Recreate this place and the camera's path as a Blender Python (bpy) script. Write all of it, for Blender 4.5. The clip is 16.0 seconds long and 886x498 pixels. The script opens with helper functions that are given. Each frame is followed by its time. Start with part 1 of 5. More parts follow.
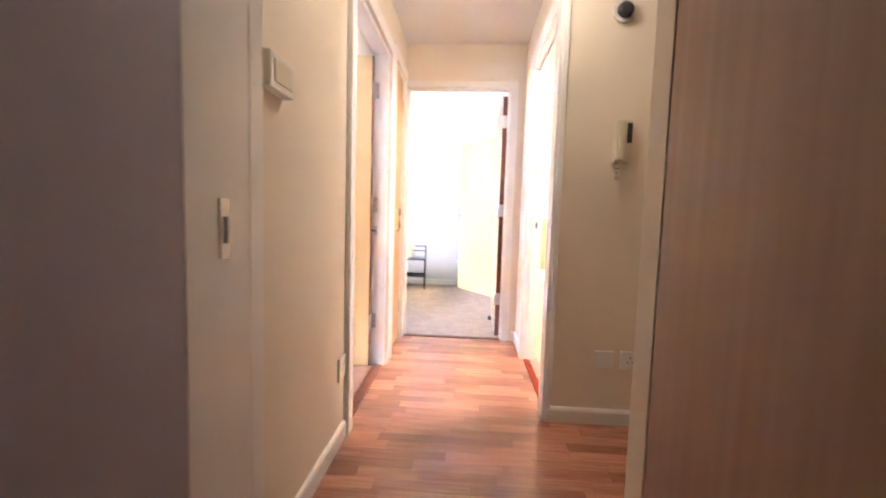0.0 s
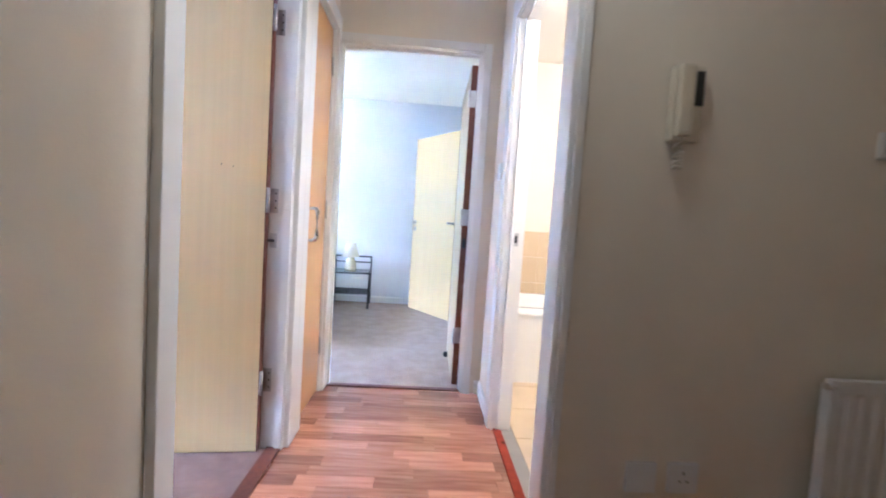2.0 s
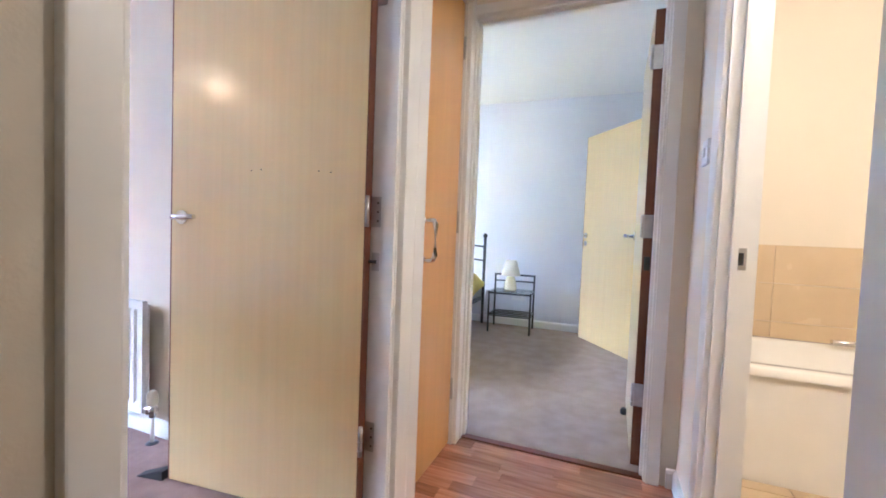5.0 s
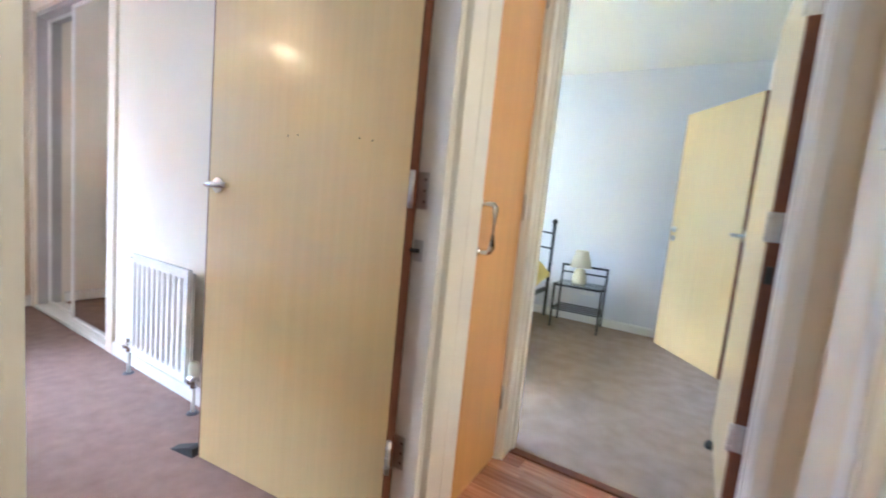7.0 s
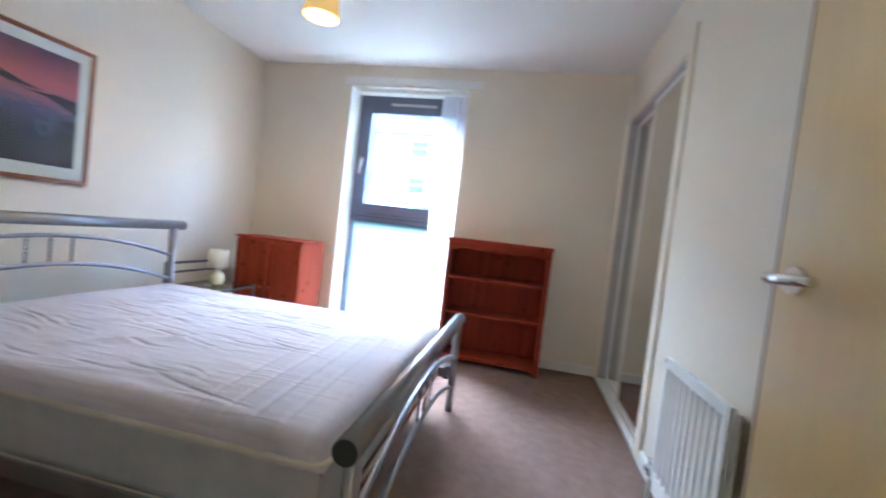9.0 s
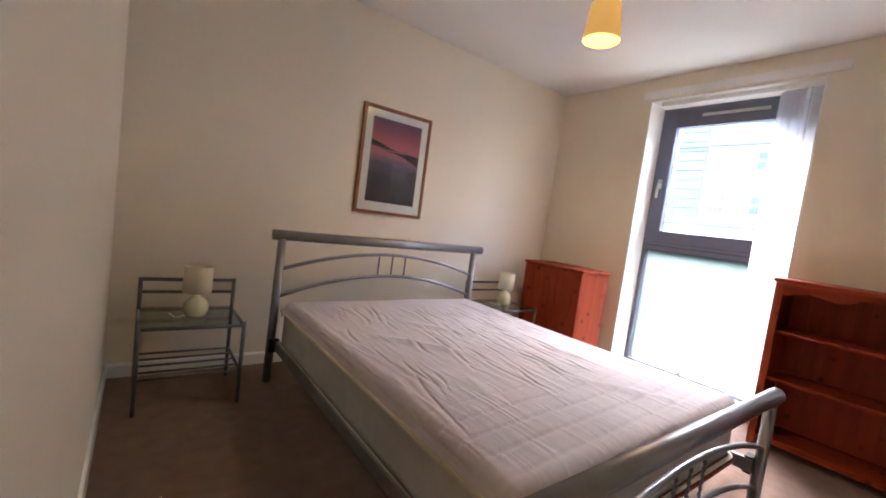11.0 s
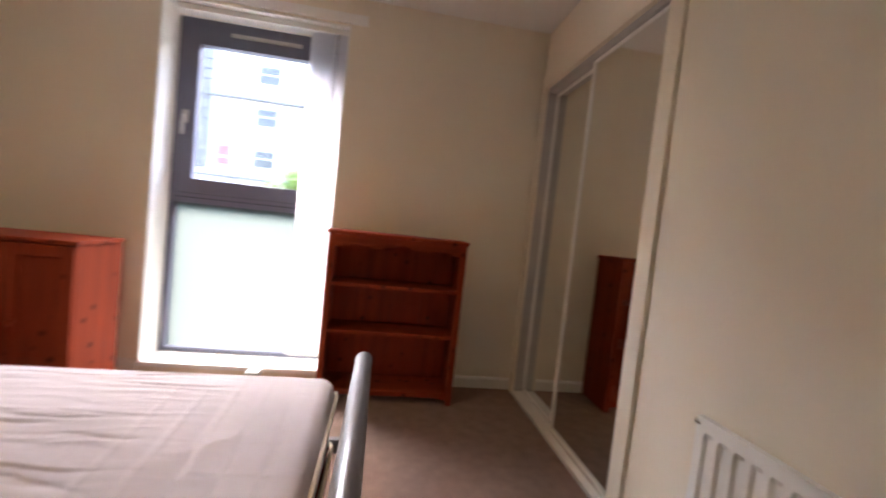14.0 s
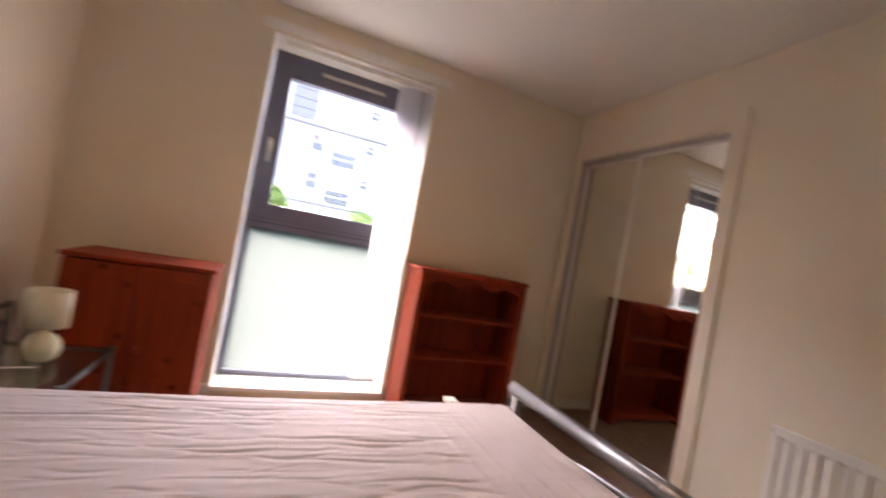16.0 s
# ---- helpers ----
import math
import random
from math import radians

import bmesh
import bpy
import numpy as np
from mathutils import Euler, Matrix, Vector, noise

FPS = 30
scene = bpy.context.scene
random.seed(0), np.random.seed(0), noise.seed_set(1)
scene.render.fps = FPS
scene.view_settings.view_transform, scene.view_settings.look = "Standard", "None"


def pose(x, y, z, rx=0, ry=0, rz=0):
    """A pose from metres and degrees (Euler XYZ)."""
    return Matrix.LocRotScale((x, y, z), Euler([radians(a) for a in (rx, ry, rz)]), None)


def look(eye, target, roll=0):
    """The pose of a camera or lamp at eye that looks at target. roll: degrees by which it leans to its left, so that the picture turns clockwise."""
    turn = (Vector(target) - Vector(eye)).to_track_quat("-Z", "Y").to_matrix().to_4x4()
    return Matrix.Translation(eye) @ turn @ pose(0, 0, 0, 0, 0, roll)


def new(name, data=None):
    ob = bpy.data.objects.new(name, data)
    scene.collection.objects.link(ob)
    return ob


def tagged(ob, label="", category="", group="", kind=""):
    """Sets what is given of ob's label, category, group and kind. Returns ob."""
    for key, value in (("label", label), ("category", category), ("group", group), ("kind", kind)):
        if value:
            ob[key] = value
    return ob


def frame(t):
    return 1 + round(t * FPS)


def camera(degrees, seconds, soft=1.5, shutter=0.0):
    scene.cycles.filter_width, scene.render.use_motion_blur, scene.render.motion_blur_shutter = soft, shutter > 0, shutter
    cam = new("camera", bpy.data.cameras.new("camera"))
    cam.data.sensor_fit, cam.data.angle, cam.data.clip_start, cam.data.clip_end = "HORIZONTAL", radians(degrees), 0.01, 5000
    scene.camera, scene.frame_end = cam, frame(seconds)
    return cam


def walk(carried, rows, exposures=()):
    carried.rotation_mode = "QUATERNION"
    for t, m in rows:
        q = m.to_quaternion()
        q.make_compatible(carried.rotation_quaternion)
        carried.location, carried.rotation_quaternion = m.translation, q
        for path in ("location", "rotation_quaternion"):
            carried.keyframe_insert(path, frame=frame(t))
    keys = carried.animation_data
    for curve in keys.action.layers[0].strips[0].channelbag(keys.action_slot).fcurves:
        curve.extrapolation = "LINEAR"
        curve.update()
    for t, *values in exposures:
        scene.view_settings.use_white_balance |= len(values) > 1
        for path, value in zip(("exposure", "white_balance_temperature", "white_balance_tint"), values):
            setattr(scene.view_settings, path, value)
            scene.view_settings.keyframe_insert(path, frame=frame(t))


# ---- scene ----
# the camera and its walk
cam = camera(94.3, 16.0, soft=1.8, shutter=0.5)
PATH = [
    (0, (-0.011, 0.072, 0.999), (-0.128, 2.063, 0.841), 1.7),
    (0.5, (-0.052, 0.306, 0.997), (0.096, 2.287, 0.768), 2.1),
    (1, (-0.041, 0.536, 0.975), (0.353, 2.488, 0.785), 2.1),
    (1.5, (-0.003, 0.767, 1.002), (0.31, 2.729, 0.773), 2.9),
    (2, (0.016, 0.968, 1.004), (0.11, 2.962, 0.889), 3.7),
    (2.5, (0.031, 1.199, 0.999), (-0.076, 3.194, 0.89), 2.4),
    (3, (0.02, 1.349, 0.975), (-0.308, 3.318, 1.099), 3.2),
    (3.5, (0.032, 1.421, 0.964), (-0.545, 3.332, 1.095), 2.3),
    (4, (0.069, 1.488, 0.974), (-0.726, 3.322, 1.018), 3.0),
    (4.2, (0.081, 1.503, 0.978), (-0.66, 3.36, 0.978), 2.6),
    (6.5, (0.108, 1.639, 1.043), (-0.719, 3.453, 0.876), 3.6),
    (7, (0.022, 1.776, 1.024), (-0.993, 3.487, 0.817), 5.6),
    (7.5, (-0.108, 1.942, 1.031), (-1.468, 3.396, 0.842), 5.8),
    (8, (-0.206, 2.091, 1.061), (-2.015, 2.927, 0.893), 5.7),
    (8.5, (-0.371, 2.152, 1.062), (-2.352, 2.368, 0.895), 5.3),
    (9, (-0.532, 2.114, 1.034), (-2.492, 1.727, 0.953), 6.6),
    (9.5, (-0.591, 2.125, 1.039), (-2.399, 1.279, 0.913), 7.1),
    (9.7, (-0.621, 2.152, 1.049), (-2.308, 1.082, 0.942), 6.0),
    (11.8, (-0.768, 2.269, 1.097), (-1.921, 0.642, 0.94), 8.0),
    (12, (-0.784, 2.21, 1.094), (-2.145, 0.751, 0.952), 8.8),
    (12.5, (-0.903, 2.173, 1.099), (-2.697, 1.303, 0.952), 7.0),
    (13, (-1.113, 2.15, 1.122), (-2.945, 1.348, 1.079), 7.9),
    (13.5, (-1.246, 2.127, 1.118), (-3.164, 1.568, 1.012), 8.5),
    (14, (-1.338, 1.812, 1.081), (-3.313, 2.112, 0.976), 6.1),
    (14.5, (-1.331, 1.537, 1.092), (-3.176, 2.308, 1.14), 9.0),
    (15, (-1.313, 1.169, 1.083), (-3.023, 2.205, 1.106), 7.6),
    (15.5, (-1.331, 0.803, 1.088), (-2.972, 1.942, 0.993), 8.2),
    (16, (-1.263, 0.611, 1.107), (-3.113, 1.37, 1.133), 10.5),
]
EXPOSURES = [(0.0, 8.58, 5350, 33), (1.0, 8.3, 4600, 23), (2.0, 7.8, 4300, 22), (4.0, 7.28, 4600, 24), (7.0, 7.3, 4900, 13), (8.0, 7.3, 4750, 10), (8.5, 6.65, 4850, 8),
             (9.0, 6.2, 4950, 7), (9.7, 5.83, 5450, 10), (11.8, 5.65, 6800, 22), (13.0, 5.42, 6800, 21), (14.5, 5.26, 7250, 26), (16.0, 5.18, 7600, 30)]
walk(cam, [(t, look(eye, target, roll)) for t, eye, target, roll in PATH], EXPOSURES)

# ---- world, sun and lamps ----
world = bpy.data.worlds.new("sky")
scene.world = world
world.use_nodes = True
wn = world.node_tree.nodes
sky = wn.new("ShaderNodeTexSky")
sky.sky_type = "NISHITA"
sky.sun_disc = False
sky.sun_elevation, sky.sun_rotation = radians(57), radians(250)
sky.dust_density, sky.air_density, sky.ozone_density = 4.0, 1.0, 1.0
wn["Background"].inputs["Strength"].default_value = 0.15
world.node_tree.links.new(sky.outputs["Color"], wn["Background"].inputs["Color"])
sun_data = bpy.data.lights.new("sun", "SUN")
sun_data.energy, sun_data.angle, sun_data.color = 1.0, radians(80), (0.78, 0.91, 1.0)
sun = new("sun", sun_data)
sun.matrix_world = look((0, 0, 30), (9, 4.5, 15))

WARM = (1.0, 0.70, 0.36)


def lamp(name, where, watts, colour, radius):
    data = bpy.data.lights.new(name, "POINT")
    data.energy, data.color, data.shadow_soft_size = watts, colour, radius
    ob = new(name, data)
    ob.location = where
    return ob


lamp("pendant_bulb", (-2.60, 0.893, 2.155), 0.30, WARM, 0.04)
lamp("bath_bulb", (1.2, 2.52, 2.12), 0.28, (1.0, 0.82, 0.54), 0.08)
# Added fill light for the hall; its source is unseen.
lamp("hall_fill_bulb", (0.15, 1.70, 2.20), 0.034, (1.0, 0.84, 0.52), 0.06)


# ---- materials ----
def principled(name):
    m = bpy.data.materials.new(name)
    m.use_nodes = True
    return m, m.node_tree.nodes, m.node_tree.links, m.node_tree.nodes["Principled BSDF"]


def surface(name, dark, light, rough, metal=0.0, grain=(8, 8, 8), fine=120.0, bump=0.05, coat=0.0, spread=0.5, vary=0.0, rough_vary=0.1, crumple=None, knots=0.0):
    """A surface of two close colours mixed by a stretched noise, with fine relief; vary: tint by piece."""
    m, n, l, b = principled(name)
    tc = n.new("ShaderNodeTexCoord")
    mp = n.new("ShaderNodeMapping")
    mp.inputs["Scale"].default_value = grain
    l.new(tc.outputs["Object"], mp.inputs["Vector"])
    a = n.new("ShaderNodeTexNoise")
    a.inputs["Scale"].default_value, a.inputs["Detail"].default_value = 1.0, 6.0
    l.new(mp.outputs["Vector"], a.inputs["Vector"])
    ramp = n.new("ShaderNodeValToRGB")
    ramp.color_ramp.elements[0].position, ramp.color_ramp.elements[1].position = 0.5 - spread / 2, 0.5 + spread / 2
    ramp.color_ramp.elements[0].color, ramp.color_ramp.elements[1].color = (*dark, 1), (*light, 1)
    l.new(a.outputs["Fac"], ramp.inputs["Fac"])
    colour = ramp.outputs["Color"]
    if knots:
        vo = n.new("ShaderNodeTexVoronoi")
        vo.inputs["Scale"].default_value = knots
        l.new(tc.outputs["Object"], vo.inputs["Vector"])
        ring_ = n.new("ShaderNodeMapRange")
        ring_.inputs["From Min"].default_value, ring_.inputs["From Max"].default_value = 0.05, 0.19
        ring_.inputs["To Min"].default_value, ring_.inputs["To Max"].default_value = 0.22, 1.0
        l.new(vo.outputs["Distance"], ring_.inputs["Value"])
        kn = n.new("ShaderNodeHueSaturation")
        l.new(ring_.outputs["Result"], kn.inputs["Value"])
        l.new(colour, kn.inputs["Color"])
        colour = kn.outputs["Color"]
    if vary:
        info = n.new("ShaderNodeObjectInfo")
        hsv = n.new("ShaderNodeHueSaturation")
        rng = n.new("ShaderNodeMapRange")
        rng.inputs["To Min"].default_value, rng.inputs["To Max"].default_value = 1 - vary, 1 + vary
        l.new(info.outputs["Random"], rng.inputs["Value"])
        l.new(rng.outputs["Result"], hsv.inputs["Value"])
        l.new(colour, hsv.inputs["Color"])
        colour = hsv.outputs["Color"]
        shift = n.new("ShaderNodeVectorMath")
        shift.operation = "SCALE"
        comb = n.new("ShaderNodeCombineXYZ")
        l.new(info.outputs["Random"], comb.inputs["X"])
        l.new(info.outputs["Random"], comb.inputs["Y"])
        l.new(comb.outputs["Vector"], shift.inputs[0])
        shift.inputs["Scale"].default_value = 40.0
        l.new(shift.outputs["Vector"], mp.inputs["Location"])
    l.new(colour, b.inputs["Base Color"])
    f = n.new("ShaderNodeTexNoise")
    f.inputs["Scale"].default_value, f.inputs["Detail"].default_value = fine, 3.0
    l.new(tc.outputs["Object"], f.inputs["Vector"])
    r = n.new("ShaderNodeMapRange")
    r.inputs["To Min"].default_value, r.inputs["To Max"].default_value = max(0.02, rough - rough_vary), min(1, rough + rough_vary)
    l.new(a.outputs["Fac"], r.inputs["Value"])
    l.new(r.outputs["Result"], b.inputs["Roughness"])
    if bump:
        bp = n.new("ShaderNodeBump")
        bp.inputs["Strength"].default_value, bp.inputs["Distance"].default_value = bump, 0.01
        l.new(f.outputs["Fac"], bp.inputs["Height"])
        l.new(bp.outputs["Normal"], b.inputs["Normal"])
    if crumple:
        cm = n.new("ShaderNodeMapping")
        cm.inputs["Scale"].default_value = crumple
        cm.inputs["Rotation"].default_value = (0, 0, 0.2)
        l.new(tc.outputs["Object"], cm.inputs["Vector"])
        cn = n.new("ShaderNodeTexNoise")
        cn.noise_type = "RIDGED_MULTIFRACTAL"
        cn.inputs["Scale"].default_value, cn.inputs["Detail"].default_value, cn.inputs["Distortion"].default_value = 1.0, 2.0, 0.6
        l.new(cm.outputs["Vector"], cn.inputs["Vector"])
        cb_ = n.new("ShaderNodeBump")
        cb_.inputs["Strength"].default_value, cb_.inputs["Distance"].default_value = 0.85, 0.006
        l.new(cn.outputs["Fac"], cb_.inputs["Height"])
        l.new(bp.outputs["Normal"], cb_.inputs["Normal"])
        l.new(cb_.outputs["Normal"], b.inputs["Normal"])
    b.inputs["Metallic"].default_value = metal
    b.inputs["Coat Weight"].default_value = coat
    b.inputs["Coat Roughness"].default_value = 0.15
    return m


def see_through(name, colour, cloud):
    """Clear glass (cloud 0) or frosted glass: gloss over a transparent or scattering pane."""
    m, n, l, b = principled(name)
    n.remove(b)
    out = n["Material Output"]
    clear = n.new("ShaderNodeBsdfTransparent")
    clear.inputs["Color"].default_value = (*colour, 1)
    base = clear.outputs[0]
    if cloud:
        tl = n.new("ShaderNodeBsdfTranslucent")
        tl.inputs["Color"].default_value = (*colour, 1)
        mx = n.new("ShaderNodeMixShader")
        mx.inputs[0].default_value = cloud
        l.new(base, mx.inputs[1])
        l.new(tl.outputs[0], mx.inputs[2])
        base = mx.outputs[0]
    gl = n.new("ShaderNodeBsdfGlossy")
    gl.inputs["Roughness"].default_value = 0.02 + 0.3 * cloud
    facing = n.new("ShaderNodeLayerWeight")
    facing.inputs["Blend"].default_value = 0.5
    steep = n.new("ShaderNodeMath")
    steep.operation = "POWER"
    steep.inputs[1].default_value = 5.0
    l.new(facing.outputs["Facing"], steep.inputs[0])
    gloss = n.new("ShaderNodeMath")
    gloss.operation = "MULTIPLY_ADD"
    gloss.inputs[1].default_value, gloss.inputs[2].default_value = 0.96, 0.04
    l.new(steep.outputs[0], gloss.inputs[0])
    top = n.new("ShaderNodeMixShader")
    l.new(gloss.outputs[0], top.inputs[0])
    l.new(base, top.inputs[1])
    l.new(gl.outputs[0], top.inputs[2])
    l.new(top.outputs[0], out.inputs["Surface"])
    return m


def cloth_light(name, colour, through_part, glow=0.0, passing=None):
    """Thin cloth or plastic that lets light through; glow for a lit shade."""
    m, n, l, b = principled(name)
    b.inputs["Base Color"].default_value = (*colour, 1)
    b.inputs["Roughness"].default_value = 0.8
    tl = n.new("ShaderNodeBsdfTranslucent")
    tl.inputs["Color"].default_value = (*(passing or colour), 1)
    tc = n.new("ShaderNodeTexCoord")
    nz = n.new("ShaderNodeTexNoise")
    nz.inputs["Scale"].default_value = 200
    l.new(tc.outputs["Object"], nz.inputs["Vector"])
    bp = n.new("ShaderNodeBump")
    bp.inputs["Strength"].default_value, bp.inputs["Distance"].default_value = 0.2, 0.002
    l.new(nz.outputs["Fac"], bp.inputs["Height"])
    l.new(bp.outputs["Normal"], b.inputs["Normal"])
    mx = n.new("ShaderNodeMixShader")
    mx.inputs[0].default_value = through_part
    l.new(b.outputs[0], mx.inputs[1])
    l.new(tl.outputs[0], mx.inputs[2])
    l.new(mx.outputs[0], n["Material Output"].inputs["Surface"])
    if glow:
        b.inputs["Emission Color"].default_value = (1.0, 0.62, 0.18, 1)
        b.inputs["Emission Strength"].default_value = glow
    return m


PAINT = surface("cream_wall_paint", (0.765, 0.68, 0.535), (0.825, 0.745, 0.595), 0.6, grain=(0.8, 0.8, 0.8), fine=160, bump=0.08)
CEIL = surface("white_ceiling_paint", (0.79, 0.77, 0.72), (0.83, 0.81, 0.76), 0.8, grain=(1, 1, 1), fine=90, bump=0.12)
GLOSS = surface("white_gloss_paint", (0.78, 0.76, 0.70), (0.84, 0.82, 0.77), 0.35, grain=(3, 3, 3), bump=0.0, rough_vary=0.03)
PAINT2 = surface("white_wall_paint", (0.68, 0.675, 0.68), (0.74, 0.735, 0.74), 0.6, grain=(0.8, 0.8, 0.8), fine=160, bump=0.08)
LOBBY = surface("mauve_grey_lobby_paint", (0.38, 0.35, 0.40), (0.44, 0.41, 0.46), 0.6, grain=(0.8, 0.8, 0.8), fine=160, bump=0.08)
CARPET = surface("mauve_brown_carpet", (0.25, 0.158, 0.120), (0.37, 0.24, 0.187), 0.95, grain=(14, 14, 14), fine=260, bump=1.0, spread=0.6)
CARPET2 = surface("beige_carpet", (0.32, 0.235, 0.165), (0.45, 0.345, 0.26), 0.95, grain=(9, 9, 9), fine=260, bump=1.0, spread=0.6)
PLANK = surface("laminate_strip", (0.30, 0.115, 0.055), (0.50, 0.235, 0.13), 0.24, grain=(5, 60, 20), fine=60, bump=0.02, vary=0.38, coat=0.3, rough_vary=0.06)
OAK = surface("pale_oak_veneer", (0.66, 0.485, 0.218), (0.745, 0.565, 0.27), 0.30, grain=(50, 50, 0.9), fine=90, bump=0.0, coat=0.45, spread=1.0, rough_vary=0.0)
BEECH = surface("orange_beech_veneer", (0.65, 0.335, 0.09), (0.73, 0.395, 0.125), 0.33, grain=(24, 24, 0.9), fine=90, bump=0.03, coat=0.3)
LIPPING = surface("mahogany_lipping", (0.10, 0.030, 0.012), (0.19, 0.058, 0.022), 0.5, grain=(60, 60, 2), fine=90, bump=0.05)
FRONT = surface("brown_front_door_veneer", (0.34, 0.215, 0.135), (0.43, 0.285, 0.185), 0.4, grain=(40, 40, 1.2), fine=90, bump=0.03)
PINE = surface("red_stained_pine", (0.15, 0.021, 0.008), (0.35, 0.053, 0.017), 0.6, grain=(22, 22, 1.5), fine=60, bump=0.04, coat=0.0, knots=9.0, spread=0.7)
PINE_SIDE = surface("red_stained_pine_boards", (0.15, 0.021, 0.008), (0.35, 0.053, 0.017), 0.6, grain=(18, 1.6, 24), fine=60, bump=0.04, coat=0.0, knots=9.0, spread=0.7)
STEEL = surface("brushed_steel", (0.45, 0.44, 0.42), (0.6, 0.59, 0.57), 0.32, metal=1.0, grain=(20, 20, 20), fine=200, bump=0.02)
CHROME = surface("chrome", (0.75, 0.75, 0.75), (0.82, 0.82, 0.82), 0.1, metal=1.0, bump=0, rough_vary=0.04)
BEDMETAL = surface("silver_bed_tube", (0.25, 0.245, 0.25), (0.32, 0.31, 0.32), 0.38, metal=0.8, grain=(6, 6, 6), fine=200, bump=0.01)
GREYTUBE = surface("grey_metal_tube", (0.10, 0.10, 0.105), (0.16, 0.16, 0.165), 0.38, metal=0.5, bump=0.02)
BLACKTUBE = surface("black_metal_tube", (0.018, 0.018, 0.02), (0.035, 0.035, 0.04), 0.4, metal=0.3, bump=0.02)
ALU = surface("grey_window_metal", (0.12, 0.125, 0.175), (0.15, 0.155, 0.21), 0.42, grain=(3, 3, 3), fine=200, bump=0.02)
RUBBER = surface("black_rubber", (0.02, 0.02, 0.02), (0.035, 0.035, 0.035), 0.6, bump=0.05)
PLASTIC = surface("white_plastic", (0.74, 0.73, 0.68), (0.8, 0.79, 0.74), 0.32, grain=(4, 4, 4), bump=0.0)
CREAMPL = surface("cream_plastic", (0.66, 0.60, 0.44), (0.72, 0.66, 0.5), 0.4, bump=0.0)
SHEET = surface("pinkish_white_sheet", (0.565, 0.50, 0.505), (0.625, 0.56, 0.565), 0.85, grain=(5, 2, 5), fine=300, bump=0.15, crumple=(26, 5.0, 26))
MATTRESS = surface("grey_white_mattress_ticking", (0.43, 0.415, 0.39), (0.53, 0.51, 0.48), 0.85, grain=(12, 12, 12), fine=150, bump=0.4)
PIPING = surface("cream_piping", (0.62, 0.55, 0.42), (0.7, 0.63, 0.5), 0.7, bump=0.1)
YELLOW = surface("yellow_bedding", (0.66, 0.52, 0.10), (0.78, 0.64, 0.2), 0.85, grain=(6, 6, 6), fine=200, bump=0.3)
CERAMIC = surface("cream_ceramic", (0.66, 0.60, 0.36), (0.76, 0.70, 0.47), 0.2, grain=(9, 9, 9), bump=0.0, coat=0.4)
SHADE = cloth_light("cream_lamp_shade", (0.80, 0.74, 0.56), 0.35)
LITSHADE = cloth_light("lit_amber_shade", (0.62, 0.32, 0.045), 0.5, glow=0.02, passing=(0.060, 0.027, 0.003))
SLAT = see_through("sheer_blind_fabric", (0.96, 0.94, 0.96), 0.7)
GLASS = see_through("clear_glass", (0.97, 0.99, 0.98), 0.0)
# Brightness of the view and daylight is held down by these three glass tints.
PANE = see_through("view_dimming_window_glass", (0.76, 0.78, 0.78), 0.0)
PANE2 = see_through("daylight_dimming_window_glass", (0.72, 0.72, 0.70), 0.0)
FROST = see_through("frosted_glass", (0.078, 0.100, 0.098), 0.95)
# Grey of the top track, also used to draw the wardrobe jamb's shade.
TRACK_SHADE = surface("grey_track_and_jamb_shade", (0.42, 0.39, 0.36), (0.50, 0.47, 0.44), 0.5, metal=0.3, grain=(4, 4, 4), bump=0.02)
SHELFGLASS = see_through("smoked_shelf_glass", (0.82, 0.86, 0.85), 0.06)
MIRROR = surface("mirror_silver", (0.80, 0.81, 0.78), (0.82, 0.83, 0.80), 0.02, metal=1.0, bump=0.0, rough_vary=0.005)
WOODFRAME = surface("picture_frame_wood", (0.20, 0.065, 0.022), (0.32, 0.115, 0.042), 0.35, grain=(20, 20, 20), bump=0.03, coat=0.3)
MOUNT = surface("white_mount_card", (0.74, 0.72, 0.68), (0.78, 0.76, 0.72), 0.8, bump=0.02)
TILE = surface("beige_wall_tile", (0.62, 0.47, 0.28), (0.70, 0.55, 0.35), 0.25, grain=(4, 4, 4), bump=0.0, coat=0.3, vary=0.04)
BATHWHITE = surface("white_bath_enamel", (0.80, 0.77, 0.70), (0.84, 0.81, 0.74), 0.15, bump=0.0, coat=0.4)
VINYL = surface("yellow_beige_floor_tile", (0.58, 0.43, 0.24), (0.66, 0.51, 0.31), 0.35, grain=(5, 5, 5), bump=0.03, vary=0.05)
GROUT = surface("grout", (0.3, 0.27, 0.22), (0.36, 0.33, 0.28), 0.9)
RENDER = surface("white_render", (0.50, 0.50, 0.495), (0.56, 0.56, 0.55), 0.9, grain=(0.4, 0.4, 0.4), fine=20, bump=0.1)
CLAD = surface("grey_cladding", (0.13, 0.14, 0.155), (0.17, 0.18, 0.195), 0.6, grain=(0.6, 0.6, 8), fine=10, bump=0.05)
REDPANEL = surface("red_panel", (0.34, 0.10, 0.11), (0.42, 0.14, 0.14), 0.6)
FARGLASS = surface("dark_window_glass", (0.06, 0.07, 0.08), (0.10, 0.12, 0.14), 0.1, bump=0.0)
# Ground colour is greyed to keep the light bounced into the rooms neutral.
GROUND_GREY = surface("neutral_bounce_ground", (0.13, 0.135, 0.115), (0.19, 0.19, 0.165), 0.95, grain=(0.3, 0.3, 0.3), fine=8, bump=0.3)
BARK = surface("bark", (0.08, 0.06, 0.045), (0.14, 0.11, 0.08), 0.9, grain=(9, 9, 2), fine=40, bump=0.4)
